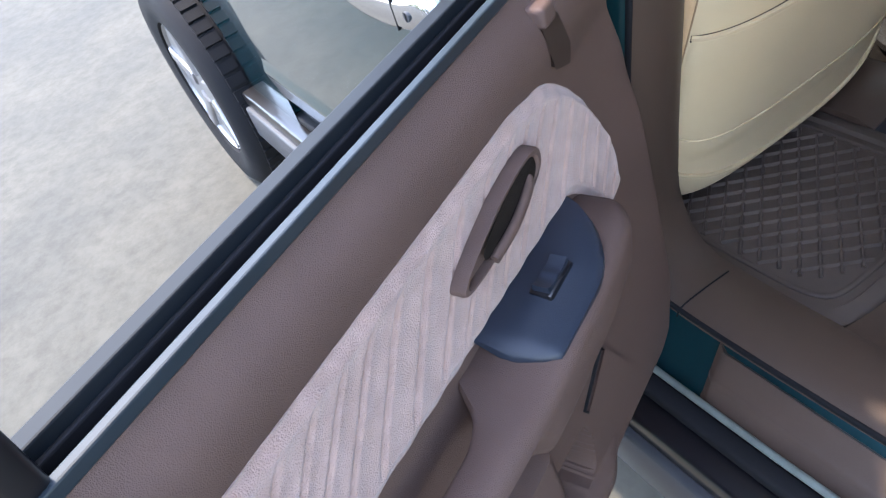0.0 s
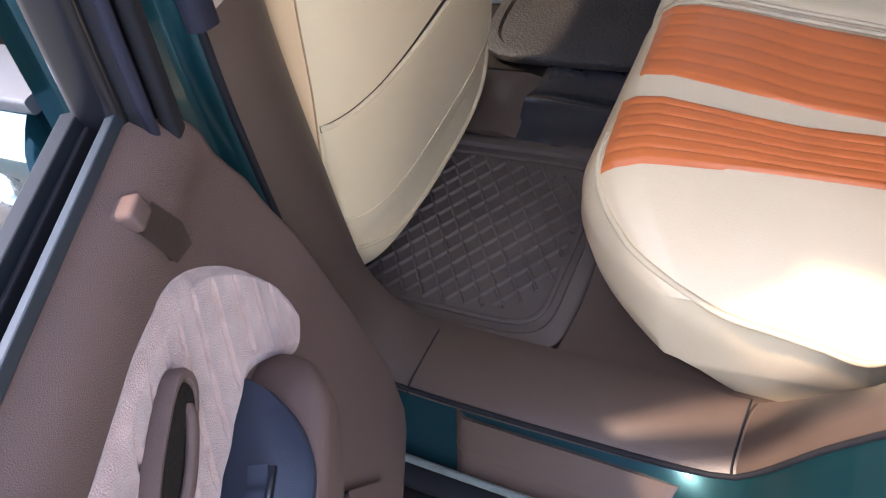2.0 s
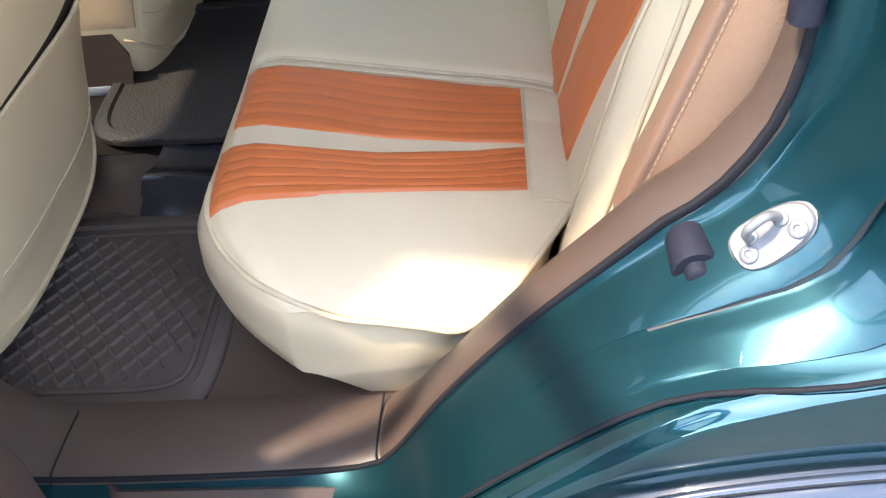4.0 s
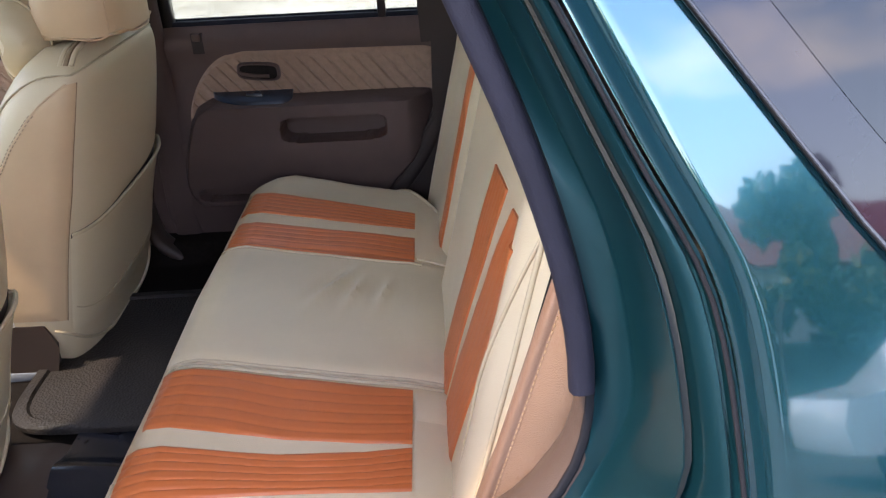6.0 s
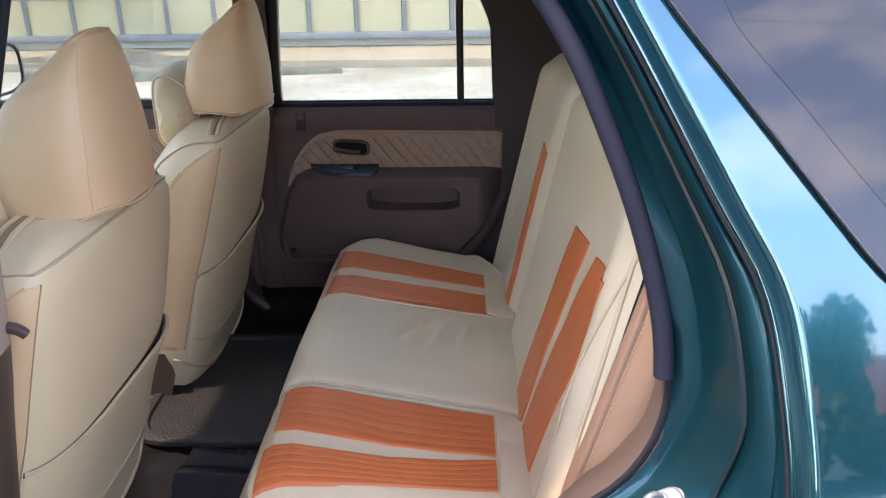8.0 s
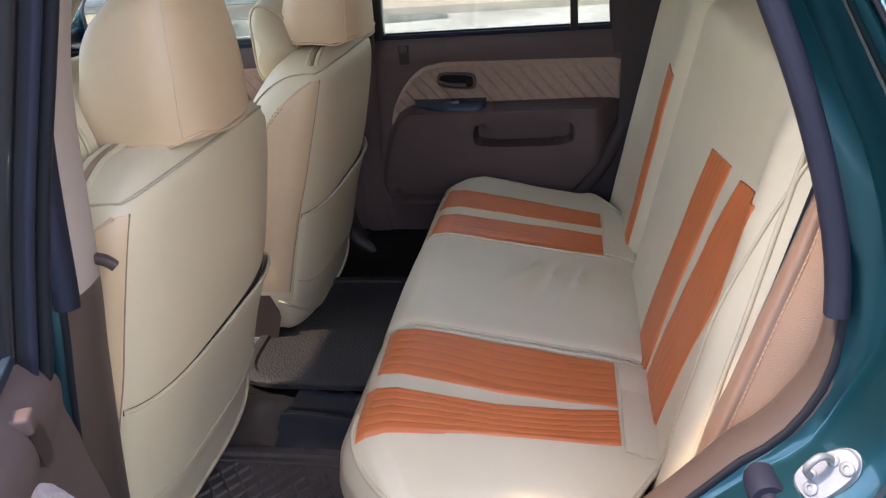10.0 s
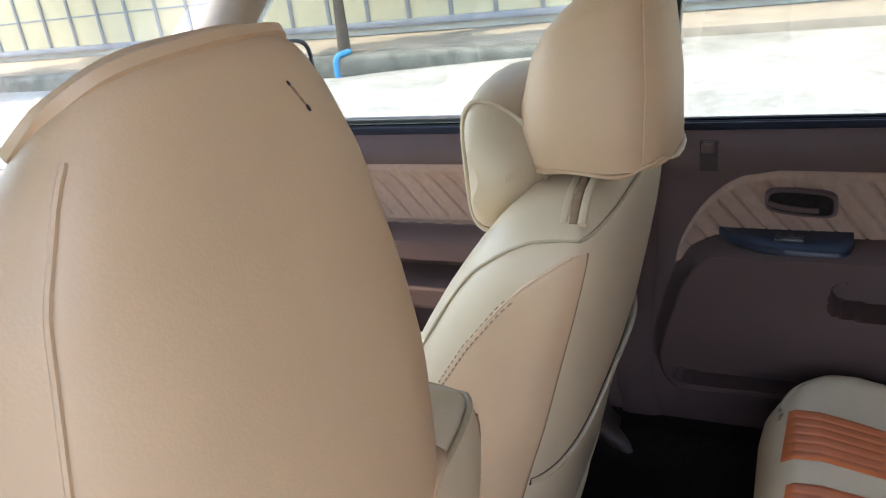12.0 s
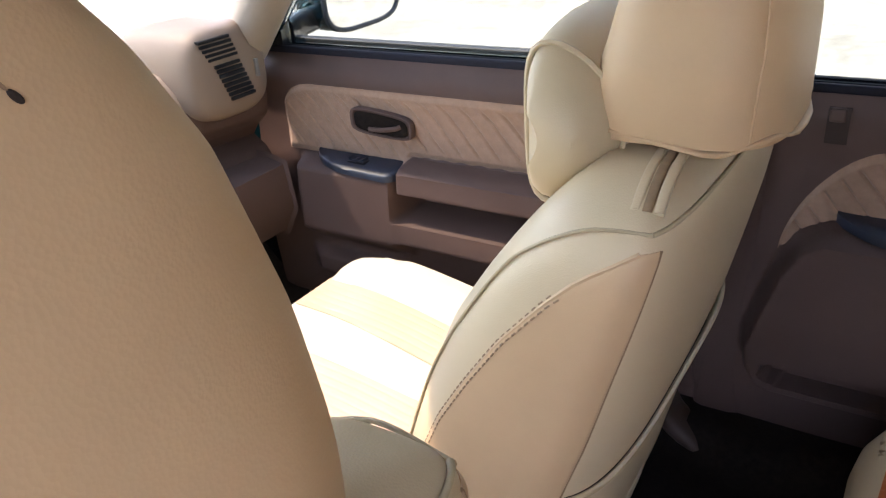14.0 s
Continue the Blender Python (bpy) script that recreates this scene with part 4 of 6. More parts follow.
def rear_door(s, label, hinge, cloth, panel, mats_dark, ins0):
    out = [(front_edge(z) - 0.020, z) for z in (0.40, 0.5, 0.6, 0.75, 0.9, 0.98)] + [(0.015, 1.0), (0.70, 1.0)] + [(rear_edge(z) + 0.030, z) for z in (0.98, 0.9, 0.8, 0.7, 0.6, 0.5, 0.42)] + [(0.34, 0.385), (0.0, 0.38)]
    d = Door(s, label, hinge, out)

    def f(u, v):
        z = 0.42 + 0.615 * v
        x = front_edge(z) + (rear_edge(z) - front_edge(z)) * u
        edge = 0.018 * (1 - smoothstep(0, 0.02, u)) + 0.018 * smoothstep(0.98, 1, u)
        return (x, (rear_panel_o(x, z) if s < 0 else far_rear_panel_o(x, z)) + edge, z)
    part("inner_panel", d.slab(f, 190, 170, 0.006 if s < 0 else 0.02), panel, d.ob, "moulded brown plastic inner panel")
    far_top = [(0.11, 0.966), (0.148, 0.974), (0.20, 0.973), (0.60, 0.966), (0.652, 0.945)]

    def zt(x):  # a round end, then a long level edge
        q = min(1.0, max(0.0, (x - ins0 + 0.012) / 0.122))
        return 0.804 + (smooth_table(far_top, max(0.11, x - ins0), 0.012) - 0.804) * (1 - (1 - q) ** 1.6) ** 0.625

    def zb(x):
        q = min(1.0, max(0.0, (x - ins0 + 0.012) / 0.030))
        return 0.804 - 0.031 * math.sqrt(1 - (1 - q) ** 2) + 0.067 * smoothstep(0.014, 0.088, x - ins0)
    part("cloth_insert", d.slab(insert_grid(ins0 - 0.012, 0.652, zt, zb, rear_panel_o, d, 0.032, 1.0 if s < 0 else 0.3), 420, 96, 0.006), cloth, d.ob, "ribbed velour insert")
    insert_stitching(ins0 - 0.012, 0.652, zt, zb, rear_panel_o, d, 0.032, 1.0 if s < 0 else 0.3)
    if s < 0:
        handle_set(d, 0.206, 0.922, 0.708, -1)
        arm_rest(d, panel)
        switch_plate(d, 0.094, 0.264, 0.834, 0.724, 0.072)
    else:
        handle_set(d, 0.212, 0.924, 0.708, -1)
        switch_plate(d, 0.090, 0.290, 0.860, 0.716, 0.064)
    # lock slider on the shoulder, with a dark brown patch that paints its recess's shade
    lk = part("lock_recess_shade", prism([(0.056, 1.004), (0.080, 1.004), (0.072, 0.966), (0.050, 0.958), (0.045, 0.972)] if s < 0 else [(0.060, 1.020), (0.084, 1.020), (0.084, 0.975), (0.060, 0.975)], *sorted((C + s * 0.722, C + s * 0.7125)), 0.002), BROWN_DARK, d.ob)
    part("lock_slider", box(0.060, 0.081, *sorted((C + s * 0.732, C + s * 0.7095)), 1.003, 1.021, 0.005, 4), panel, d.ob)
    # ash tray lid and speaker grille low on the panel
    if s < 0:
        lid = [(0.106, 0.648), (0.060, 0.562), (0.116, 0.534), (0.158, 0.612)]
        part("ashtray_lid", prism(lid, *sorted((C + s * 0.715, C + s * 0.7025)), 0.004), panel, d.ob, "brown ash tray lid")
        part("lid_gap", sweep([d.P(px + (px - 0.11) * 0.05, 0.7085, pz + (pz - 0.589) * 0.05) for px, pz in lid], rect(0.004, 0.003, 0.0006), side=(0, 1, 0), closed=True), RUBBER, d.ob)
    # shell, belt rails, glass
    def skin_f(u, v):
        z = 0.36 + 0.664 * v
        x0, x1 = front_edge(z) - 0.036, rear_edge(z) + 0.05
        return (x0 + (x1 - x0) * u, lerp_table([(0.36, 0.80), (0.55, 0.845), (0.85, 0.857), (0.95, 0.835), (1.04, 0.781)], z), z)
    part("outer_skin", d.slab(skin_f, 30, 40, -0.022), PAINT, d.ob)
    for nm, o, z, w, h, m_ in ((("belt_flange", 0.7360, 1.037, 0.008, 0.010, BELT), ("belt_seal", 0.7460, 1.012, 0.005, 0.020, RUBBER), ("outer_seal", 0.7570, 1.026, 0.005, 0.024, RUBBER), ("belt_moulding", 0.7660, 1.040, 0.014, 0.014, BELT_DARK)) if s < 0 else
                               (("belt_flange", 0.742, 1.040, 0.007, 0.014, SEAL), ("belt_seal", 0.751, 1.036, 0.008, 0.014, RUBBER), ("outer_seal", 0.762, 1.038, 0.008, 0.014, RUBBER), ("belt_moulding", 0.773, 1.042, 0.013, 0.012, RUBBER))):
        part(nm, sweep([d.P(0.0, o, z), d.P(0.35, o, z), d.P(0.70, o, z)], rect(w, h, 0.0015), 20, side=(0, 1, 0)), m_, d.ob, smooth=s > 0)
    if s > 0:
        pane = part("window_pane", d.slab(lambda u, v: (0.0 + 0.03 * v + (0.70 - 0.22 * v ** 1.5 - 0.03 * v) * u, tumble(1.03 + 0.48 * v), 1.03 + 0.48 * v), 20, 16, 0.004), GLASS_TINT, d.ob, "tinted window glass, wound up")
    else:
        pane = part("window_pane", d.slab(lambda u, v: (0.54 + (0.13 - 0.10 * v ** 1.5) * u, tumble(1.03 + 0.36 * v), 1.03 + 0.36 * v), 8, 12, 0.004), GLASS_TINT, d.ob, "small fixed rear pane")
    if s < 0:
        lean = lambda z: 0.757 - 0.31 * max(0, z - 1.03)
        leg = [(-0.010, 1.00), (-0.012, 1.15), (-0.008, 1.35), (0.02, 1.50)]
        for nm, dx, do, size, m_, lb in (("frame_edge", 0.010, 0.008, (0.012, 0.010), BELT, "blue-grey frame edge"), ("frame_seal", -0.004, -0.022, (0.016, 0.026), RUBBER, "black rubber frame seal"), ("frame_seal", -0.010, -0.038, (0.012, 0.018), RUBBER, "black rubber frame seal"), ("frame_lip", 0.006, -0.030, (0.010, 0.008), SEAL, "thin seal lip")):
            part(nm, sweep([d.P(x + dx, lean(z) + do, z) for x, z in leg], rect(*size, 0.004), 30, side=(0, 1, 0)), m_, d.ob, lb)
    else:
        lean, leg = tumble, [(-0.005, 1.00), (0.005, 1.15), (0.03, 1.35), (0.06, 1.50)]
    window_frame(d, leg + [(0.12, 1.53), (0.12, 1.53), (0.38, 1.53), (0.47, 1.50), (0.56, 1.40), (0.63, 1.25), (0.67, 1.10), (0.675, 1.00)], lean, mats_dark)
    part("division_bar", sweep([d.P(0.528, tumble(1.0) - 0.002, 1.0), d.P(0.525, tumble(1.45) - 0.002, 1.46)], rect(0.028, 0.020, 0.004), 10, side=(0, 1, 0)), mats_dark, d.ob)
    return d


FRONT_SKIN = [(0.36, 0.80), (0.50, 0.845), (0.575, 0.862), (0.60, 0.855), (0.80, 0.866), (0.90, 0.870), (0.985, 0.872), (1.0, 0.866), (1.02, 0.846), (1.04, 0.815), (1.05, 0.798)]
FRONT_PROFILE = [(0.42, 0.740), (0.50, 0.715), (0.66, 0.715), (0.80, 0.72), (0.86, 0.726), (0.95, 0.726), (0.985, 0.712), (1.010, 0.716), (1.035, 0.738)]


def front_panel_o(x, z):
    o = smooth_table(FRONT_PROFILE, z, 0.014)
    ahead, aft = smoothstep(-0.935, -0.885, x), smoothstep(-0.665, -0.640, x)
    block = ahead * (1 - aft) * smoothstep(0.64, 0.70, z) * (1 - smoothstep(0.824, 0.836, z))
    upper = aft * smoothstep(0.796, 0.806, z) * (1 - smoothstep(0.844, 0.856, z)) * (1 - 0.3 * smoothstep(-0.3, -0.1, x))
    lower = aft * smoothstep(0.688, 0.700, z) * (1 - smoothstep(0.740, 0.750, z)) * (1 - smoothstep(-0.25, -0.15, x))
    pocket = aft * (1 - smoothstep(-0.25, -0.20, x)) * smoothstep(0.748, 0.756, z) * (1 - smoothstep(0.788, 0.797, z))
    foot = ahead * (1 - smoothstep(-0.70, -0.66, x)) * smoothstep(0.56, 0.58, z) * (1 - smoothstep(0.61, 0.63, z))
    return o - 0.062 * max(block, upper) - 0.058 * lower - 0.03 * foot + 0.03 * pocket


def front_door(s, label, hinge):
    d = Door(s, label, hinge, [(-1.055, 0.40), (-1.06, 1.0), (-0.09, 1.0), (-0.095, 0.40)])

    def f(u, v):
        z = 0.42 + 0.615 * v
        x0 = -1.03 - 0.02 * math.sin(math.pi * v)
        x = x0 + (-0.085 - x0) * u
        return (x, front_panel_o(x, z), z)
    part("inner_panel", d.slab(f, 200, 150, 0.02), BROWN, d.ob, "moulded brown plastic inner panel")
    zt = lambda x: 0.982 - 0.075 * (1 - math.sqrt(max(0, 1 - (max(0, -0.87 - x) / 0.095) ** 2)))
    zb = lambda x: 0.838 + 0.018 * smoothstep(-0.665, -0.64, x)
    part("cloth_insert", d.slab(insert_grid(-0.958, -0.12, zt, zb, front_panel_o, d, 0.036), 400, 60, 0.006), CLOTH_TAN, d.ob, "ribbed tan velour insert")
    insert_stitching(-0.958, -0.12, zt, zb, front_panel_o, d, 0.036)
    handle_set(d, -0.698, 0.920, 0.711, 1, (0.072, 0.026))
    switch_plate(d, -0.87, -0.645, 0.834, 0.722, 0.064)
    def skin_f(u, v):
        z = 0.36 + (0.664 if s < 0 else 0.69) * v
        x = -1.06 + (1.06 - 0.088) * u
        return (x, smooth_table(FRONT_SKIN, z, 0.008), z)
    part("outer_skin", d.slab(skin_f, 30, 140, -0.04), PAINT, d.ob)
    for nm, o, z, w, h, m_ in (("belt_flange", 0.742, 1.040, 0.012, 0.016, SEAL), ("belt_seal", 0.752, 1.042, 0.008, 0.014, RUBBER), ("belt_moulding", 0.814, 1.030, 0.060, 0.014, CLADDING) if s < 0 else ("belt_moulding", 0.795, 1.046, 0.024, 0.018, CLADDING)):
        part(nm, sweep([d.P(-1.05, o, z), d.P(-0.5, o, z), d.P(-0.075, o, z)], rect(w, h, 0.003), 20, side=(0, 1, 0)), m_, d.ob)
    pane = part("window_pane", d.slab(lambda u, v: (-1.02 + 0.46 * v + (0.96 - 0.46 * v + 0.03 * v) * u, tumble(1.03 + 0.48 * v), 1.03 + 0.48 * v), 20, 16, 0.004), GLASS_TINT, d.ob, "tinted window glass, wound up")
    window_frame(d, [(-1.04, 1.02), (-0.90, 1.18), (-0.70, 1.38), (-0.56, 1.50), (-0.45, 1.53), (-0.10, 1.53), (-0.05, 1.48), (-0.06, 1.25), (-0.075, 1.00)], tumble, BLACK_PAINT, (0.03, 0.03))
    # corner plate behind the mirror
    part("mirror_plate", prism([(-1.05, 1.03), (-0.955, 1.03), (-0.955, 1.10), (-0.97, 1.13)], *sorted((C + s * 0.742, C + s * 0.772)), 0.004), BLACK_PAINT, d.ob)
    return d


far_rear = rear_door(1, "shut rear door with brown panel and tan ribbed cloth insert", (-0.07, C + 0.93, 0), CLOTH_TAN, BROWN, BLACK_PAINT, 0.030)
far_front = front_door(1, "shut front door with tan ribbed cloth and silver-edged armrest", (-1.06, C + 0.93, 0))
near_front = front_door(-1, "shut teal front door with chrome outside handle", (-1.06, C - 0.93, 0))
near_rear = rear_door(-1, "wide open rear door with rose velour insert and blue-black switch plate", (-0.071, 0.041, 0), CLOTH, BROWN, BLACK_PAINT, 0.0)
near_rear.ob.rotation_euler = (0, 0, radians(-65.5))

# chrome outside handle of the near front door, over a dark disc that paints the hollow's shade
hx, hy, hz = -0.273, C - 0.867, 0.950
part("handle_cup_shade", loft([[(-0.308 + 0.0625 * k * math.cos(a), C - smooth_table(FRONT_SKIN, 0.955 + 0.0445 * k * math.sin(a), 0.008) + q, 0.955 + 0.0445 * k * math.sin(a)) for a in [i * math.pi / 20 for i in range(40)]] for k, q in ((1.0, 0.004), (1.0, -0.0012), (0.96, -0.0018), (0.90, -0.0008), (0.6, -0.0006), (0.1, -0.0006))]), RUBBER, near_front.ob, "dark disc painted as the shaded hollow behind the handle")
bar = part("outside_handle", sweep([(hx - 0.118, hy + 0.002, hz + 0.002), (hx - 0.112, hy - 0.010, hz), (hx - 0.085, hy - 0.017, hz - 0.005), (hx - 0.03, hy - 0.021, hz - 0.011), (hx + 0.03, hy - 0.022, hz - 0.012), (hx + 0.085, hy - 0.019, hz - 0.008), (hx + 0.112, hy - 0.011, hz - 0.003), (hx + 0.119, hy + 0.002, hz)], rect(0.016, 0.038, 0.007), 48, side=(0, 1, 0)), CHROME, near_front.ob, "polished chrome pull handle")
part("key_lock", tube([(hx + 0.092, hy - 0.018, hz - 0.007), (hx + 0.092, hy - 0.0275, hz - 0.007)], 0.0060, None, 14, side=(1, 0, 0)), CLADDING, bar)
part("key_slot", box(hx + 0.0905, hx + 0.0935, hy - 0.0282, hy - 0.026, hz - 0.012, hz - 0.002, 0.0005), RUBBER, bar)
part("handle_joint", box(hx + 0.0660, hx + 0.0675, hy - 0.0292, hy - 0.012, hz - 0.0285, hz + 0.0098, 0.0004), RUBBER, bar, "fine joint across the handle")

# outside mirror on the far front door
mx, my, mz = -0.985, C + 1.012, 1.112
mir = thing("side_mirror", (mx, my, 1.04), "teal door mirror with square rounded glass", "car mirror")
ring = lambda k, dx, dz=0.0: [(mx + dx, my + 0.0 + 0.138 * k * math.copysign(abs(math.cos(a)) ** 0.55, math.cos(a)), mz + dz + 0.080 * k * math.copysign(abs(math.sin(a)) ** 0.55, math.sin(a))) for a in [i * math.pi / 16 for i in range(32)]]
part("mirror_housing", loft([ring(0.93, 0.030), ring(0.98, 0.036), ring(1.0, 0.030), ring(1.0, -0.02), ring(0.85, -0.07), ring(0.5, -0.095), ring(0.1, -0.10)]), PAINT, mir)
part("mirror_rim", sweep([Vector(p) for p in ring(0.96, 0.035)], rect(0.012, 0.010, 0.003), side=(1, 0, 0), closed=True), CLADDING, mir)
part("mirror_pane", loft([ring(0.90, 0.0345), ring(0.90, 0.0365)]), MIRROR, mir)
part("mirror_arm", sweep([(mx + 0.01, C + 0.77, 1.065), (mx - 0.01, C + 0.82, 1.065), (mx - 0.02, my - 0.06, 1.075)], rect(0.05, 0.05, 0.015), 10, side=(1, 0, 0)), BLACK_PAINT, mir)

# ---- rear bench ----
bench = thing("rear_bench", (0.40, C, 0.46), "cream leatherette rear bench with orange quilted stripes", "car seat")
CUSH = [(0.665, 0.612), (0.63, 0.626), (0.59, 0.637), (0.50, 0.653), (0.40, 0.671), (0.30, 0.691), (0.25, 0.700), (0.218, 0.697), (0.195, 0.682), (0.177, 0.650), (0.171, 0.615),
        (0.176, 0.575), (0.192, 0.535), (0.215, 0.505), (0.25, 0.482), (0.29, 0.470), (0.36, 0.468), (0.44, 0.474), (0.48, 0.500), (0.53, 0.525), (0.60, 0.535)]
CUSH_TOP = sorted((x, z) for x, z in CUSH[:10])


def mirror_y(y):
    """The distance from the nearer end of the bench, as a place on the near half."""
    return min(y, 2 * C - y)


def cush_push(y):
    m = mirror_y(y)
    return 0.13 * max(0.0, (0.38 - m) / 0.155) ** 2.2


def cush_drop(y):
    m = mirror_y(y)
    if y > C:  # the far end swells up before it rounds off
        return 0.05 * max(0.0, (0.30 - m) / 0.075) ** 2
    return 0.062 * max(0.0, (0.40 - m) / 0.175) ** 2


def cush_z(x, y):
    z = lerp_table(CUSH_TOP, x - cush_push(y) * (1 - smoothstep(0.15, 0.6, x)))
    mid = 0.010 * math.exp(-((y - C) / 0.17) ** 2)
    seam = 0.010 * math.exp(-((y - 0.645) / 0.012) ** 2) + 0.004 * math.exp(-((y - 1.055) / 0.012) ** 2)
    crease = 0.0
    for cx, cy, a, ln in ((0.437, 0.909, 1.13, 0.075), (0.476, 0.894, 1.33, 0.055), (0.532, 0.903, 1.38, 0.048)):
        dx, dy = x - cx, y - cy
        p, q = dx * math.cos(a) + dy * math.sin(a), -dx * math.sin(a) + dy * math.cos(a)
        crease += 0.0075 * math.exp(-(p / ln) ** 2 - (q / 0.008) ** 2) - 0.0042 * math.exp(-(p / ln) ** 2 - ((q - 0.016) / 0.010) ** 2)
    wav = 0.002 * noise.noise(Vector((x * 14, y * 9, 1.3)))
    return z + mid - seam + crease + wav - cush_drop(y)


CUT = [(0.224, 0.502), (0.254, 0.544), (0.285, 0.573), (0.333, 0.608), (0.397, 0.645), (0.43, 0.665)]  # the rear outer corner is cut back


def cushion(y0, y1, n):
    """A cushion as lengthwise rings; its top follows cush_z."""
    ys = [y0 + (y1 - y0) * (0.5 - 0.5 * math.cos(math.pi * k / n)) if n < 20 else y0 + (y1 - y0) * k / n for k in range(n + 1)]
    tops = 60
    rings = []
    for y in ys:
        push, drop = cush_push(y), cush_drop(y)
        ring = []
        rear = lerp_table(CUT, mirror_y(y))
        for k in range(tops + 1):
            x = rear + (0.177 + push - rear) * k / tops
            ring.append((x, y, cush_z(x, y)))
        for x, z in CUSH[9:]:
            w = smoothstep(0.50, 0.60, z) if x < 0.3 else 0.0
            ring.append((min(x + push * (1 - smoothstep(0.22, 0.46, x)), rear), y, z - drop * (w if x < 0.3 else 0.0)))
        rings.append(ring)
    return loft(rings)


cush_l = part("near_cushion", cushion(0.226, 0.642, 60), CREAM, bench, "cream leatherette seat cushion")
cush_r = part("wide_cushion", cushion(0.648, 2 * C - 0.226, 110), CREAM, bench, "creased cream leatherette seat cushion")


def quilt(y, x, a, b):
    w = (y - a) / (b - a) * 6 + 0.25 * math.sin(x * 17)
    return 0.0014 * math.exp(-((w - round(w)) / 0.11) ** 2)


def stripe(parent, a0, a1, b0, b1, bow_a, bow_b, mirror=False):
    """An orange strip on the cushion between two bowed edges, each given at the front and at the rear."""
    def f(u, v):
        x = 0.206 + (0.586 - 0.206) * u
        s = math.sin(math.pi * u)
        a, b = a0 + (a1 - a0) * u + bow_a * s, b0 + (b1 - b0) * u + bow_b * s
        y = a + (b - a) * v
        xx = x - 0.008 * (1 - u) * (v - 0.5)
        e = min(v, 1 - v) * (b - a)
        yy = 2 * C - y if mirror else y
        return (xx, yy, cush_z(xx, yy) + 0.0030 - quilt(y, x, a, b) - 0.0028 * (1 - smoothstep(0, 0.004, e)))
    return part("orange_stripe", sheet(f, 90, 48, (0, 0, -0.004)), ORANGE, parent, "orange quilted stripe")


stripe(cush_l, 0.338, 0.404, 0.452, 0.490, 0.008, -0.014)
stripe(cush_l, 0.490, 0.496, 0.626, 0.622, -0.006, 0.0)
stripe(cush_r, 0.384, 0.412, 0.500, 0.500, 0.0, 0.0, True)
stripe(cush_r, 0.549, 0.542, 0.665, 0.660, 0.0, 0.0, True)


def on_cushion(pts, lift=0.002):
    return [(x, y, cush_z(x, y) + lift) for x, y in pts]


def line(p, q, n=24):
    return [(p[0] + (q[0] - p[0]) * k / n, p[1] + (q[1] - p[1]) * k / n) for k in range(n + 1)]


part("seat_piping", tube(on_cushion(line((0.19, 0.640), (0.655, 0.636))), 0.0035), PIPING, cush_l)
part("seat_piping", tube(on_cushion(line((0.19, 0.652), (0.66, 0.652))), 0.0030), PIPING, cush_r)
part("seat_piping", tube(on_cushion(line((0.20, 1.026), (0.60, 1.032))), 0.0022), PIPING, cush_r)
for y0, y1, par in ((0.392, 0.545, cush_l), (0.545, 0.620, cush_l), (2 * C - 0.40, 2 * C - 0.64, cush_r)):
    part("tuck_flap", sheet(lambda u, v, y0=y0, y1=y1: (0.592 + 0.060 * u, y0 + (y1 - y0) * v, cush_z(0.592 + 0.06 * u, y0 + (y1 - y0) * v) + 0.004 + 0.004 * math.sin(math.pi * v)), 8, 16, (0, 0, -0.004)), CREAM, par, "folded cream flap")
    part("seat_piping", tube(on_cushion(line((0.655, y0), (0.655, y1)), 0.004), 0.0035, side=(1, 0, 0)), PIPING, par)
# piping where the top meets the skirts
for s_ in (0, 1):
    m = (lambda y: y) if s_ == 0 else (lambda y: 2 * C - y)
    part("seat_piping", tube(spline([(0.200 + cush_push(m(y)), m(y - 0.002), cush_z(0.200 + cush_push(m(y)), m(y)) - 0.001) for y in (0.40, 0.36, 0.32, 0.285, 0.255)] + [(x, m(y - 0.0025), cush_z(x, m(y)) + 0.001) for x, y in ((0.36, 0.226), (0.42, 0.226), (0.46, 0.226), (0.503, 0.227), (0.544, 0.254), (0.573, 0.285), (0.608, 0.333), (0.645, 0.397))], 80), 0.004), PIPING, cush_l if s_ == 0 else cush_r)
for y0_, y1_ in ((0.235, 0.36), (2 * C - 0.36, 2 * C - 0.235)):
    part("corner_trim", box(0.515, 0.70, y0_, y1_, 0.44, 0.575, 0.018), TRIM, bench, "brown trim under the cushion corner")
part("bench_base", box(0.30, 0.66, 0.27, 2 * C - 0.27, 0.44, 0.50, 0.02), BROWN_DARK, bench)

# backrest: two leaning cushions
def back_x(y, z, y0, y1):
    """The front face of the backrest."""
    base = 0.634 + 0.222 * (z - 0.60)
    e = min(y - y0, y1 - y)
    round_ = (0.014 if y - y0 < 0.2 and y0 < 0.5 else 0.050) * max(0.0, 1 - e / 0.09) ** 2.2
    belly = -0.024 * math.exp(-((e - 0.055) / 0.05) ** 2) if y - y0 < 0.2 and y0 < 0.5 or y1 - y < 0.2 and y1 > 1.3 else 0.0
    top = 0.06 * smoothstep(1.14, 1.21, z) ** 2
    return base + round_ + belly + top + 0.002 * noise.noise(Vector((y * 9, z * 9, 4)))


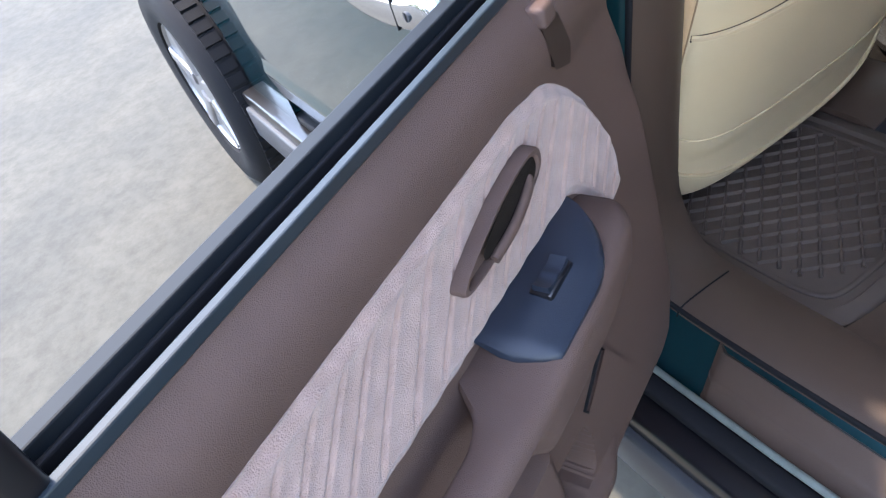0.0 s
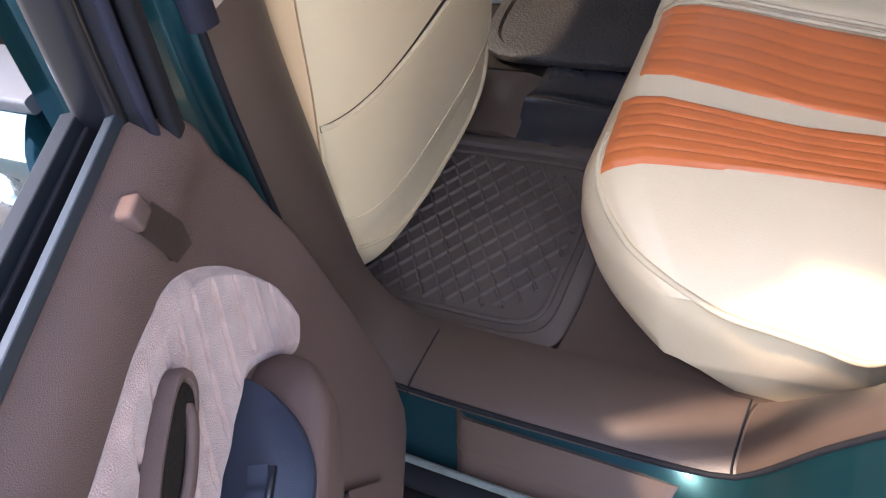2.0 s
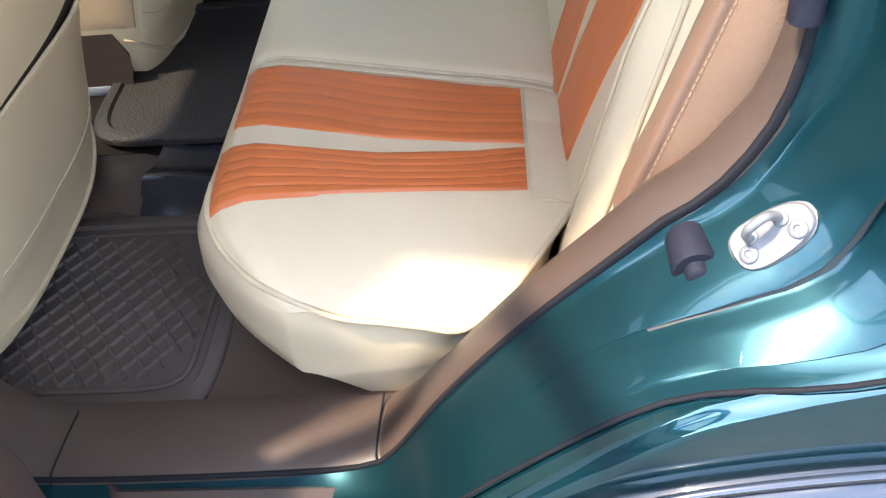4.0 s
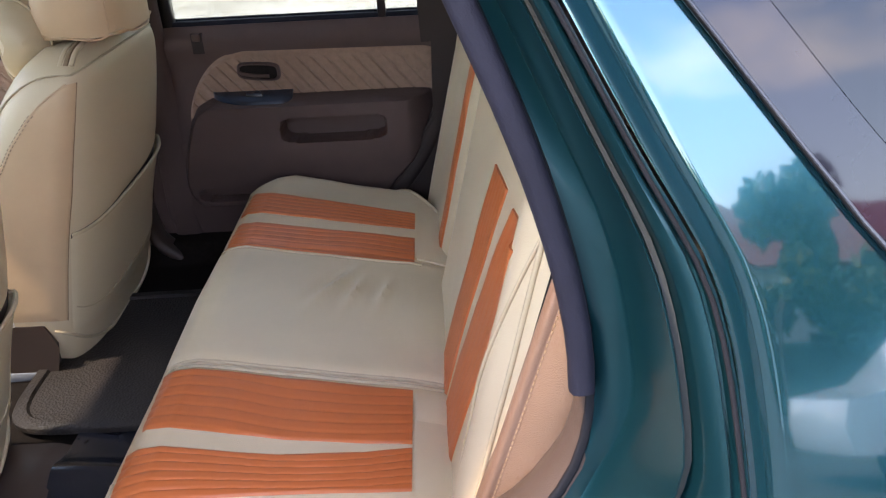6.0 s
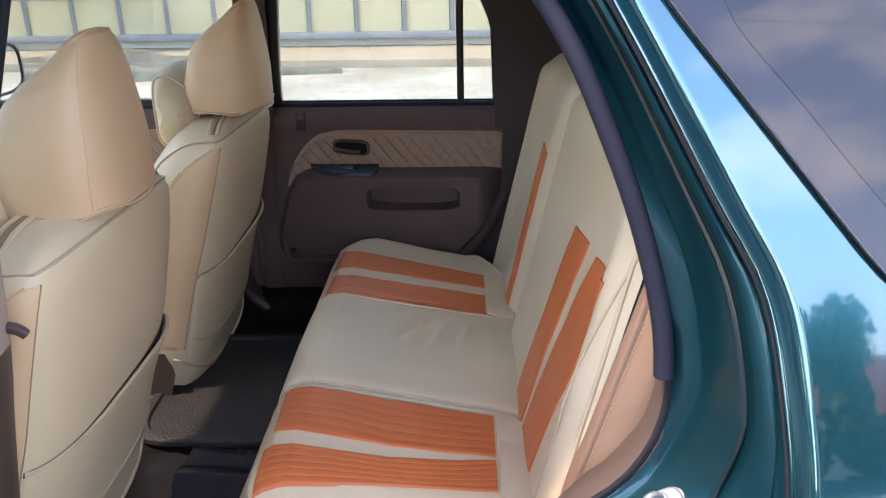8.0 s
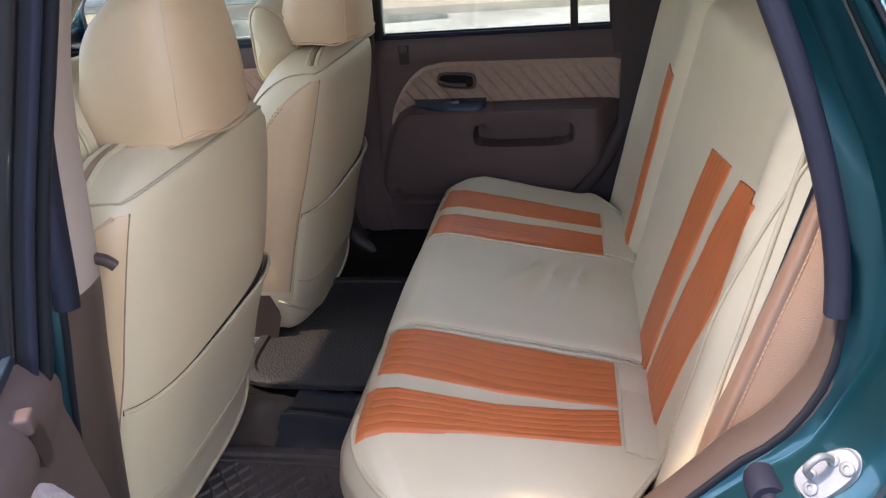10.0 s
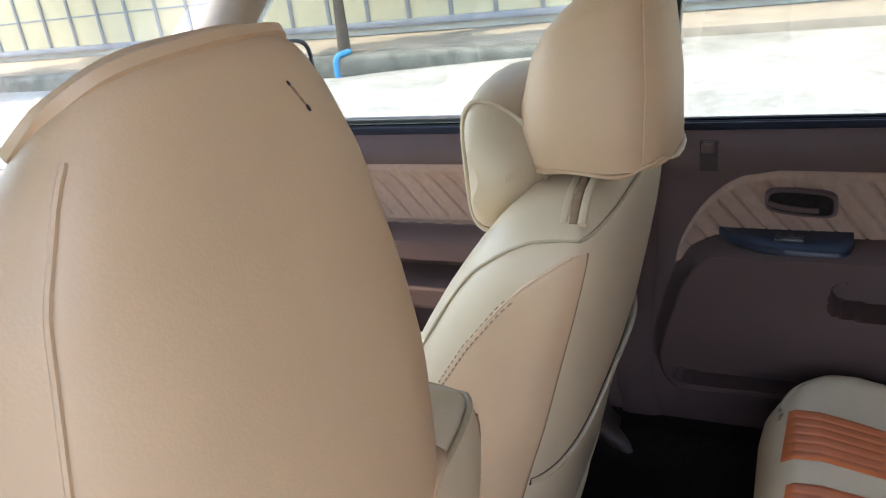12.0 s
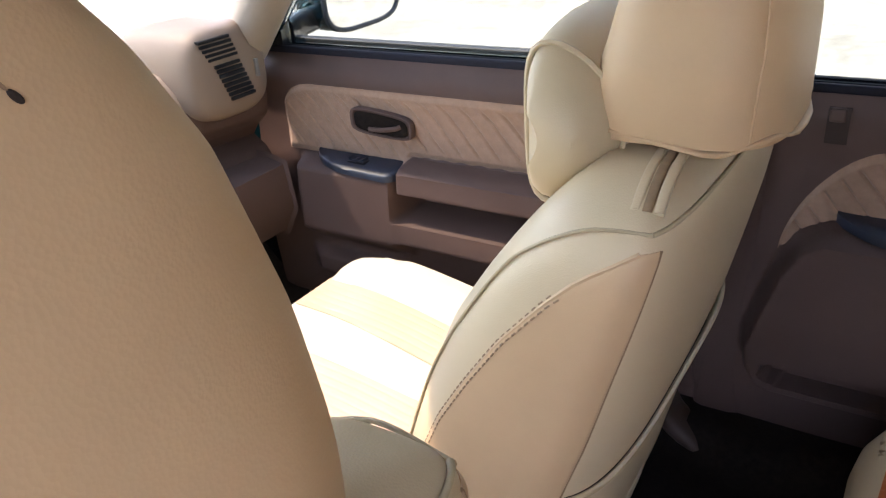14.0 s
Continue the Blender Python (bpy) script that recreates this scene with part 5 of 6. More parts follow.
def backrest(y0, y1, n, z_top):
    rings = []
    for k in range(n + 1):
        y = y0 + (y1 - y0) * k / n
        e = min(y - y0, y1 - y)
        zt = z_top - 0.05 * max(0.0, 1 - e / 0.09) ** 2.5
        ring = [(back_x(y, 0.56 + (zt - 0.56) * j / 50, y0, y1), y, 0.56 + (zt - 0.56) * j / 50) for j in range(51)]
        xt = ring[-1][0]
        ring += [(xt + 0.018, y, zt + 0.014), (xt + 0.05, y, zt + 0.018), (xt + 0.085, y, zt), (0.90, y, zt - 0.08), (0.78, y, 0.60), (0.72, y, 0.555)]
        rings.append(ring)
    return loft(rings)


B1, B2 = (0.246, 1.052), (1.058, 1.50)
back_l = part("near_backrest", backrest(*B1, 90, 1.185), CREAM, bench, "cream leatherette backrest")
back_r = part("far_backrest", backrest(*B2, 60, 1.185), CREAM, bench, "cream leatherette backrest")


def back_stripe(parent, a0, a1, b0, b1, z1a, z1b, ends):
    def f(u, v):
        ya, yb = a0 + (a1 - a0) * u ** 1.5, b0 + (b1 - b0) * u ** 1.5
        y = ya + (yb - ya) * v
        z = 0.60 + (z1a + (z1b - z1a) * v - 0.60) * u
        e = min(v, 1 - v) * (yb - ya)
        return (back_x(y, z, *ends) - 0.003 + quilt(y, z, ya, yb) * 0.7 + 0.0028 * (1 - smoothstep(0, 0.004, e)), y, z)
    part("orange_stripe", sheet(f, 80, 40, (0.004, 0, 0)), ORANGE, parent, "orange quilted stripe")


back_stripe(back_l, 0.470, 0.300, 0.605, 0.454, 1.052, 1.026, B1)
back_stripe(back_l, 0.622, 0.512, 0.740, 0.636, 1.024, 1.010, B1)
back_stripe(back_r, 2 * C - 0.578, 2 * C - 0.574, 2 * C - 0.52, 2 * C - 0.50, 1.01, 1.02, B2)
part("seat_piping", tube([(back_x(0.380 - 0.24 * (z - 0.6), z, *B1) - 0.0015, 0.380 - 0.24 * (z - 0.6), z) for z in [0.60 + 0.56 * k / 40 for k in range(41)]], 0.0022), PIPING, back_l)
for ends, par in ((B1, back_l), (B2, back_r)):
    for y in (ends[0] + 0.016, ends[1] - 0.016):
        part("seat_piping", tube([(back_x(y, z, *ends) - 0.0015, y, z) for z in [0.58 + 0.55 * k / 40 for k in range(41)]], 0.0032), PIPING, par)
# grained side bolster beside the backrest
bol = thing("side_bolster", (0.73, 0.19, 0.76), "tan grained leather bolster with stitched seam", "car seat bolster")


def bolster(u, v):
    z = 0.79 + 0.58 * v
    left = Vector((0.672 + 0.275 * (z - 0.844), 0.220 - 0.010 * smoothstep(0.79, 0.86, z), z))
    stitch = Vector((0.679 + 0.281 * (z - 0.845), 0.190 + 0.10 * max(0, z - 1.05), z))
    right = Vector((lerp_table([(0.76, 0.675), (0.82, 0.725), (0.90, 0.748), (1.03, 0.752), (1.13, 0.735), (1.26, 0.69), (1.40, 0.62)], z) + 0.02, 0.166 + 0.10 * max(0, z - 1.05), z))
    right.x = max(right.x, stitch.x + 0.004)
    p = left.lerp(stitch, u / 0.44) if u < 0.44 else stitch.lerp(right, (u - 0.44) / 0.56)
    puff = 0.006 * math.sin(math.pi * min(1.0, u / 0.44)) + (0.005 * math.sin(math.pi * (u - 0.44) / 0.56) if u > 0.44 else 0)
    return tuple(p + Vector((-0.7 * puff, -puff, 0)))


# black strip added behind the bolster to paint the gap's shade
part("gap_shade", sheet(lambda u, v: (0.668 + 0.24 * (0.56 * v - 0.02) + 0.018 * u, 0.2445 - 0.016 * u, 0.74 + 0.56 * v), 6, 30, (0.01, 0.006, 0)), RUBBER, bol, "dark strip painted as the gap's shade beside the backrest")
part("bolster_cover", sheet(bolster, 50, 60, (0.02, 0.06, 0)), ROSE_TAN, bol)
part("grained_panel", sheet(lambda u, v: tuple(Vector(bolster(0.46 + 0.50 * u, 0.06 + 0.56 * v)) + Vector((0, -0.002 - 0.004 * math.sin(math.pi * u) * math.sin(math.pi * v), 0))), 30, 50, (0.002, 0.006, 0)), GRAIN, bol, "grained brown leather panel")
for k in range(46):
    v = 0.08 + 0.52 * k / 45
    p, q = Vector(bolster(0.44, v)), Vector(bolster(0.44, v + 0.007))
    part("stitch", tube([p + Vector((0, -0.0035, 0)), q + Vector((0, -0.0035, 0))], 0.0007, None, 5, side=(1, 0, 0)), STITCH, bol)

# ---- front seats ----
SEAT_TAB = [  # height, rear face, front face, half width
    (0.530, -0.118, -0.30, 0.232), (0.545, -0.108, -0.33, 0.244), (0.580, -0.098, -0.348, 0.251), (0.65, -0.070, -0.345, 0.255), (0.75, -0.036, -0.318, 0.258), (0.85, -0.006, -0.278, 0.258),
    (0.93, 0.012, -0.240, 0.256), (0.99, 0.024, -0.198, 0.252), (1.03, 0.030, -0.166, 0.246), (1.06, 0.032, -0.140, 0.236), (1.08, 0.028, -0.120, 0.220), (1.095, 0.018, -0.100, 0.192), (1.104, 0.0, -0.080, 0.14)]
TAB_R, TAB_F, TAB_W = ([(r[0], r[i]) for r in SEAT_TAB] for i in (1, 2, 3))


def smooth_tab(tab, z):
    h = 0.012
    return (lerp_table(tab, z - h) + 2 * lerp_table(tab, z) + lerp_table(tab, z + h)) / 4


def seat_z(yc, z):
    """The two backrests stand a little differently: the far one lower, with its cover pulled further down."""
    if yc < C:
        return z + 0.014 * smoothstep(0.85, 1.05, z) - 0.012 * (1 - smoothstep(0.53, 0.75, z))
    return z - 0.046 * (1 - smoothstep(0.53, 0.80, z))


def seat_point(yc, z, a, lift=0.0):
    """The backrest's skin at a height; a = 0 at its far side, 90 degrees at the rear, 180 at the near side."""
    r, f, w = smooth_tab(TAB_R, z), smooth_tab(TAB_F, z), smooth_tab(TAB_W, z)
    c, s = math.cos(a), math.sin(a)
    xm = r - 0.36 * (r - f)
    ex = 0.55 if s > 0 else 0.6
    y = math.copysign(abs(c) ** 0.62, c) * w
    x = xm + (abs(s) ** ex * (r - xm) if s > 0 else -abs(s) ** ex * (xm - f))
    if s < 0:  # hollow between the front bolsters
        x += 0.045 * (1 - (abs(y) / w) ** 2) ** 2 * abs(s)
    n = Vector((s * 0.9, c * 0.9, 0)).normalized() if abs(s) + abs(c) else Vector((1, 0, 0))
    hang = 0.030 * max(0.0, s) * (1 - smoothstep(0.53, 0.72, z))
    return Vector((x, yc + y, seat_z(yc, z) - hang)) + n * lift


def side_angle(z, x):
    """The angle at which the near side of the backrest has that x."""
    r, f = smooth_tab(TAB_R, z), smooth_tab(TAB_F, z)
    xm = r - 0.36 * (r - f)
    if x > xm:
        return math.pi - math.asin(min(1, ((x - xm) / (r - xm)) ** (1 / 0.55)))
    return math.pi + math.asin(min(1, ((xm - x) / (xm - f)) ** (1 / 0.6)))


HEAD_W = [(1.116, 0.118), (1.14, 0.121), (1.18, 0.121), (1.24, 0.113), (1.30, 0.097), (1.330, 0.080), (1.345, 0.067), (1.352, 0.060), (1.3565, 0.046)]
HEAD_R = [(1.116, 0.050), (1.20, 0.050), (1.30, 0.040), (1.335, 0.036), (1.350, 0.032), (1.354, 0.028), (1.3565, 0.014)]
HEAD_F = [(1.116, -0.145), (1.20, -0.118), (1.30, -0.092), (1.335, -0.074), (1.347, -0.060), (1.353, -0.050), (1.3565, -0.040)]


def headrest_point(yc, z, a, lift=0.0):
    w, r, f = smooth_table(HEAD_W, z, 0.006), smooth_table(HEAD_R, z, 0.006), smooth_table(HEAD_F, z, 0.006)
    c, s = math.cos(a), math.sin(a)
    xm = (r + f) / 2
    yh = yc + (0.016 if yc < C else -0.016)  # the rests stand a little towards the car's middle
    y = math.copysign(abs(c) ** 0.58, c) * w
    x = xm + math.copysign(abs(s) ** 0.58, s) * (r - f) / 2 + (0.0 if yc < C else 0.024)
    fall = 0.054 * smoothstep(1.22, 1.352, z) * (0.5 - 0.5 * math.copysign(abs(s) ** 0.58, s))  # the top slopes down to the front
    return Vector((x, yh + y, z - fall)) + Vector((s, c, 0)) * lift


def front_seat(yc, label):
    st = thing("front_seat", (-0.35, yc, 0.43), label, "car seat", "front seats")
    N = 72
    zs = [0.53 + (1.104 - 0.53) * (k / 56) for k in range(57)]
    back = part("backrest", loft([[seat_point(yc, z, 2 * math.pi * k / N) for k in range(N)] for z in zs]), CREAM, st, "cream leatherette backrest cover")
    # tan side panels bounded by a curved stitched seam
    for side in (0, 1):
        def sp(u, v, side=side, lift=0.002):
            z = 0.62 + 0.438 * v
            a_rear = radians(152 + 8 * (1 - v))
            # the seam sweeps forward as it falls
            a_front = side_angle(z, lerp_table([(0.62, -0.272), (0.70, -0.256), (0.78, -0.230), (0.83, -0.206), (0.89, -0.168), (0.95, -0.126), (1.0, -0.082), (1.03, -0.050), (1.06, 0.0)], z))
            a = a_rear + (max(a_rear + 0.02, a_front) - a_rear) * u
            if side == 0:
                a = math.pi - a
            edge = min(min(u, 1 - u) * 0.25, min(v, 1 - v) * 0.44)
            return seat_point(yc, z, a, lift * smoothstep(0, 0.006, edge) + 0.0002)
        pan = part("side_panel", sheet(sp, 30, 40, (-0.003, 0.0, 0)), TAN, back, "tan leatherette side panel")
        part("seam", tube([sp(1.0, k / 40, lift=0.004) for k in range(41)], 0.0026, None, 6, side=(0, 0, 1)), TAN, back)
        for dv in (0.97, 1.035):
            pts = [sp(dv, k / 60, lift=0.0035) for k in range(61)]
            st_m = join(*[tube([pts[k], pts[k].lerp(pts[k + 1], 0.55)], 0.0009, None, 4, side=(0, 0, 1)) for k in range(54)])
            part("stitching", st_m, STITCH, back)
        part("seam", tube([sp(0.0, k / 40, lift=0.003) for k in range(41)], 0.0013, None, 6, side=(0, 0, 1)), STITCH, back)
    # piping over the shoulder and down the front edges
    for side in (0, 1):
        pts = [seat_point(yc, 1.082 - 0.012 * math.cos(0.1 * math.pi) ** 3, math.pi * (0.9 if side else 0.1), 0.002)]
        for x, z in ((-0.034, 1.0725), (-0.058, 1.068), (-0.092, 1.051), (-0.130, 1.020), (-0.178, 0.955), (-0.222, 0.885), (-0.252, 0.820), (-0.280, 0.74), (-0.300, 0.66)):
            x = max(x, smooth_tab(TAB_F, z) + 0.024)
            pts.append(seat_point(yc, z, side_angle(z, x) if side else math.pi - side_angle(z, x), 0.002))
        part("front_piping", tube(pts, 0.0018, 60, 6, side=(0, 1, 0)), PIPING_SHADED, back)
    part("shoulder_piping", tube([seat_point(yc, 1.082 - 0.012 * abs(math.cos(a)) ** 3, a, 0.002) for a in [math.pi * (0.10 + 0.80 * k / 60) for k in range(61)]], 0.0022, None, 8, side=(0, 0, 1)), PIPING_SHADED, back)
    # map pocket on the back: a loose panel with a slack mouth
    def pocket(u, v):
        a = radians(154 - 128 * u)
        mouth = 0.805 - 0.010 * math.sin(math.pi * u) - (0.0 if yc < C else 0.034 * (1 - u))
        z = 0.600 + (mouth - 0.600) * v
        slack = 0.003 + 0.009 * v ** 4 * smoothstep(0.45, 0.85, u) * (1 - smoothstep(0.93, 1.0, u))
        edge = min(min(u, 1 - u) * 0.4, v * 0.24)
        return seat_point(yc, z, a, slack * smoothstep(0, 0.02, edge) + 0.001)
    pk_ = part("map_pocket", sheet(pocket, 48, 30, (-0.003, 0, 0)), CREAM, back, "cream map pocket with slack mouth")
    part("pocket_hem", tube([pocket(k / 40, 1.0) for k in range(41)], 0.0038, None, 6, side=(0, 0, 1)), PIPING, pk_)
    # dark strip above the hem paints the shade in the gaping mouth
    def mouth_shade(u, v):
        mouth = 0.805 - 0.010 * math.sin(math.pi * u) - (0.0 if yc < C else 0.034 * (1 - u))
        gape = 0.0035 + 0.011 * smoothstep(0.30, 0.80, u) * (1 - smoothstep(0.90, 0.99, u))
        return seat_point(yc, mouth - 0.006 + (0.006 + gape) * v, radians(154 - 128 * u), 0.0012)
    part("pocket_mouth_shade", sheet(mouth_shade, 48, 4, (-0.002, 0, 0)), BROWN_DARK, pk_, "dark strip painted as shade in the pocket's mouth")
    part("pocket_seam", tube([pocket(0.90, k / 30) for k in range(31)] , 0.0018, None, 6, side=(0, 0, 1)), PIPING, pk_)
    part("pocket_seam", tube([pocket(0.03 + 0.9 * k / 40, 0.14 + 0.10 * abs(2 * k / 40 - 1) ** 3) for k in range(41)], 0.0016, None, 6, side=(0, 0, 1)), PIPING, pk_)
    part("bottom_hem", tube([seat_point(yc, 0.546 + 0.055 * abs(math.cos(a)) ** 2, a, 0.002) for a in [math.pi * (0.04 + 0.92 * k / 50) for k in range(51)]], 0.0038, None, 6, side=(0, 0, 1)), PIPING, back)
    # headrest with its folded lower hem
    hz_ = [1.116 + 0.2405 * math.sin(math.pi / 2 * k / 40) for k in range(41)]
    head = part("headrest", loft([[headrest_point(yc, z, 2 * math.pi * k / N) for k in range(N)] for z in hz_]), TAN, st, "tan leatherette headrest cover")
    hem = [headrest_point(yc, 1.118 - 0.006 * math.sin(5 * a), a, -0.002 + 0.003 * math.sin(9 * a)) for a in [2 * math.pi * k / 60 for k in range(60)]]
    part("headrest_hem", sweep(hem, rect(0.004, 0.010, 0.0015), side=(0, 0, 1), closed=True), TAN, head)
    for a0 in (143,):
        part("headrest_seam", tube([headrest_point(yc, z, radians(a0 + (90 - a0) * 0.10 * (z - 1.1) / 0.26), 0.0004) for z in [1.122 + 0.215 * k / 40 for k in range(41)]], 0.0012, None, 6, side=(0, 0, 1)), TAN, head)
    edge_pts = [headrest_point(yc, z, radians(8), 0.002) for z in [1.11 + 0.225 * k / 20 for k in range(21)]] + [headrest_point(yc, 1.353, radians(a), 0.001) for a in (24, 40, 60, 90, 120, 150, 165, 176)]
    part("headrest_piping", tube(edge_pts, 0.0036, 90, 6, side=(1, 0, 0)), TAN, head)
    # neck cushion in front, and the straps under the headrest
    rings = []
    neck_x = -0.150 if yc < C else -0.122
    for k in range(25):
        t = -1 + 2 * k / 24
        sc = max(0.06, (1 - abs(t) ** 2.6)) ** 0.45
        rings.append([(neck_x + 0.060 * sc * math.cos(a) + 0.012 * math.cos(2 * a), yc + 0.165 * t, 1.118 + 0.098 * sc * math.sin(a)) for a in [2 * math.pi * j / 28 for j in range(28)]])
    neck = part("neck_cushion", loft(rings), CREAM, st, "cream neck cushion")
    for t in (-0.72, 0.72):
        part("cushion_piping", tube([(neck_x + 0.050 * math.cos(a) + 0.012 * math.cos(2 * a), yc + 0.165 * t, 1.118 + 0.0805 * math.sin(a)) for a in [2 * math.pi * j / 28 for j in range(28)]], 0.003, None, 6, side=(0, 1, 0), closed=True), PIPING, neck)
    # zip across the cap, with a cream lip on either side
    xz = -0.060 if yc < C else -0.014
    for dx, w_, m_, nm in ((0.0, 0.009, STITCH, "zip_tape"), (-0.010, 0.009, CREAM, "zip_lip"), (0.010, 0.009, CREAM, "zip_lip")):
        part(nm, sweep([(xz + dx + 0.006, yc - 0.205, seat_z(yc, 1.083)), (xz + dx + 0.003, yc - 0.170, seat_z(yc, 1.098)), (xz + dx, yc - 0.12, seat_z(yc, 1.1055)), (xz + dx - 0.004, yc - 0.02, seat_z(yc, 1.1065))], rect(0.006, w_, 0.002), 20, side=(0, 0, 1)), m_, back)
    for dy in (-0.045, 0.045):
        part("headrest_post", tube([(-0.032, yc + dy, 1.06), (-0.036, yc + dy, 1.16)], 0.006, None, 12, side=(1, 0, 0)), CHROME, head)
    # seat cushion, with strong sun painted into its pale cover and stripes
    def top(x, y):
        d = abs(y - yc) / 0.255
        corner = (abs(max(0.0, -0.50 - x)) / 0.25) ** 3 + (max(0.0, d - 0.3) / 0.7) ** 3
        return 0.625 + 0.045 * smoothstep(-0.30, -0.65, x) + 0.030 * smoothstep(0.55, 0.8, d) - 0.11 * smoothstep(0.72, 1.15, corner)
    part("seat_cushion", sheet(lambda u, v: (-0.75 + 0.52 * u, yc - 0.255 + 0.51 * v, top(-0.75 + 0.52 * u, yc - 0.255 + 0.51 * v)), 50, 50, (0, 0, -0.14)), CREAM_SUNLIT, st, "cream leatherette seat cushion, tinted pale as if sunlit")
    for a_, b_ in ((-0.135, -0.035), (0.035, 0.135)):
        part("orange_stripe", sheet(lambda u, v, a_=a_, b_=b_: (-0.72 + 0.44 * u, yc + a_ + (b_ - a_) * v + 0.02 * (1 - u) * (1 if a_ > 0 else -1), top(-0.72 + 0.44 * u, yc + a_ + (b_ - a_) * v) + 0.003 - quilt(yc + a_ + (b_ - a_) * v, -0.72 + 0.44 * u, yc + a_, yc + b_)), 40, 40, (0, 0, -0.005)), ORANGE_SUNLIT, st, "orange quilted stripe, tinted pale as if sunlit")
    # plastic hinge covers and the frame under the seat
    for dy in (-0.245, 0.245):
        cov = part("hinge_cover", prism([(-0.50, 0.575), (-0.17, 0.575), (-0.155, 0.53), (-0.175, 0.462), (-0.21, 0.450), (-0.48, 0.475)], yc + dy - 0.025, yc + dy + 0.025, 0.010), TRIM, st, "brown plastic hinge cover")
        part("cover_lip", box(-0.30, -0.17, yc + dy - 0.027, yc + dy + 0.027, 0.452, 0.474, 0.005), GREY_METAL, cov)
        part("seat_rail", box(-0.72, -0.22, yc + dy - 0.03 - 0.02 * (1 if dy > 0 else -1), yc + dy + 0.01 - 0.02 * (1 if dy > 0 else -1), 0.432, 0.460, 0.006), GREY_METAL, st, "grey steel seat rail")
    part("seat_pan", box(-0.70, -0.22, yc - 0.22, yc + 0.22, 0.452, 0.50, 0.02), BROWN_DARK, st)
    return st


front_seat(0.476, "cream and tan front seat with dark headrest mark")
front_seat(1.228, "front seat in cream and tan leatherette covers with map pocket")
# dark scuff on the near headrest
SCUFF = (0.0265, 1.334, 0.0345, 1.3235)


def on_head(yc, dy, z, lift):
    """The rear face of a headrest, dy from its middle."""
    return headrest_point(yc, z, math.acos(math.copysign((abs(dy) / smooth_table(HEAD_W, z, 0.006)) ** (1 / 0.58), dy)), lift)


def scuff(f, half, thin):
    """A streak on the line between the two ends, f along it, with its half length and half width."""
    dy, dz = SCUFF[2] - SCUFF[0], SCUFF[3] - SCUFF[1]
    n = math.hypot(dy, dz)
    cy, cz, uy, uz = SCUFF[0] + dy * f, SCUFF[1] + dz * f, dy / n, dz / n
    return loft([[on_head(0.476, cy + k * (uy * half * math.cos(b) - uz * thin * math.sin(b)), cz + k * (uz * half * math.cos(b) + uy * thin * math.sin(b)), q) for b in [2 * math.pi * j / 16 for j in range(16)]] for k, q in ((1.0, 0.0002), (0.9, 0.0005), (0.2, 0.0006))])


front_head = [o for o in bpy.data.objects if o.name == "headrest"][0]
part("scuff_mark", join(scuff(0.0, 0.0013, 0.0006), scuff(1.0, 0.0019, 0.0009)), BROWN_DARK, front_head, "dark brown scuff mark")
part("scuff_mark", join(scuff(0.30, 0.0030, 0.0006), scuff(0.66, 0.0030, 0.0005)), SCUFF_TAN, front_head, "faint brown scuff mark")

# seat belt guide and belt on the near pillar
belt = thing("seat_belt", (-0.07, 0.20, 0.95), "brown seat belt with plastic guide on the pillar", "seat belt")
part("webbing", sweep([(-0.06, 0.225, 1.42), (-0.085, 0.215, 1.1), (-0.11, 0.215, 0.85), (-0.13, 0.225, 0.55)], rect(0.003, 0.045, 0.001), 20, side=(0, 1, 0)), BROWN_DARK, belt)
part("guide_arm", sweep([(-0.075, 0.190, 1.048), (-0.035, 0.196, 1.047), (0.0, 0.202, 1.040), (0.010, 0.206, 1.030)], rect(0.012, 0.014, 0.004), 14, side=(0, 0, 1)), TRIM, belt, "brown plastic guide arm")

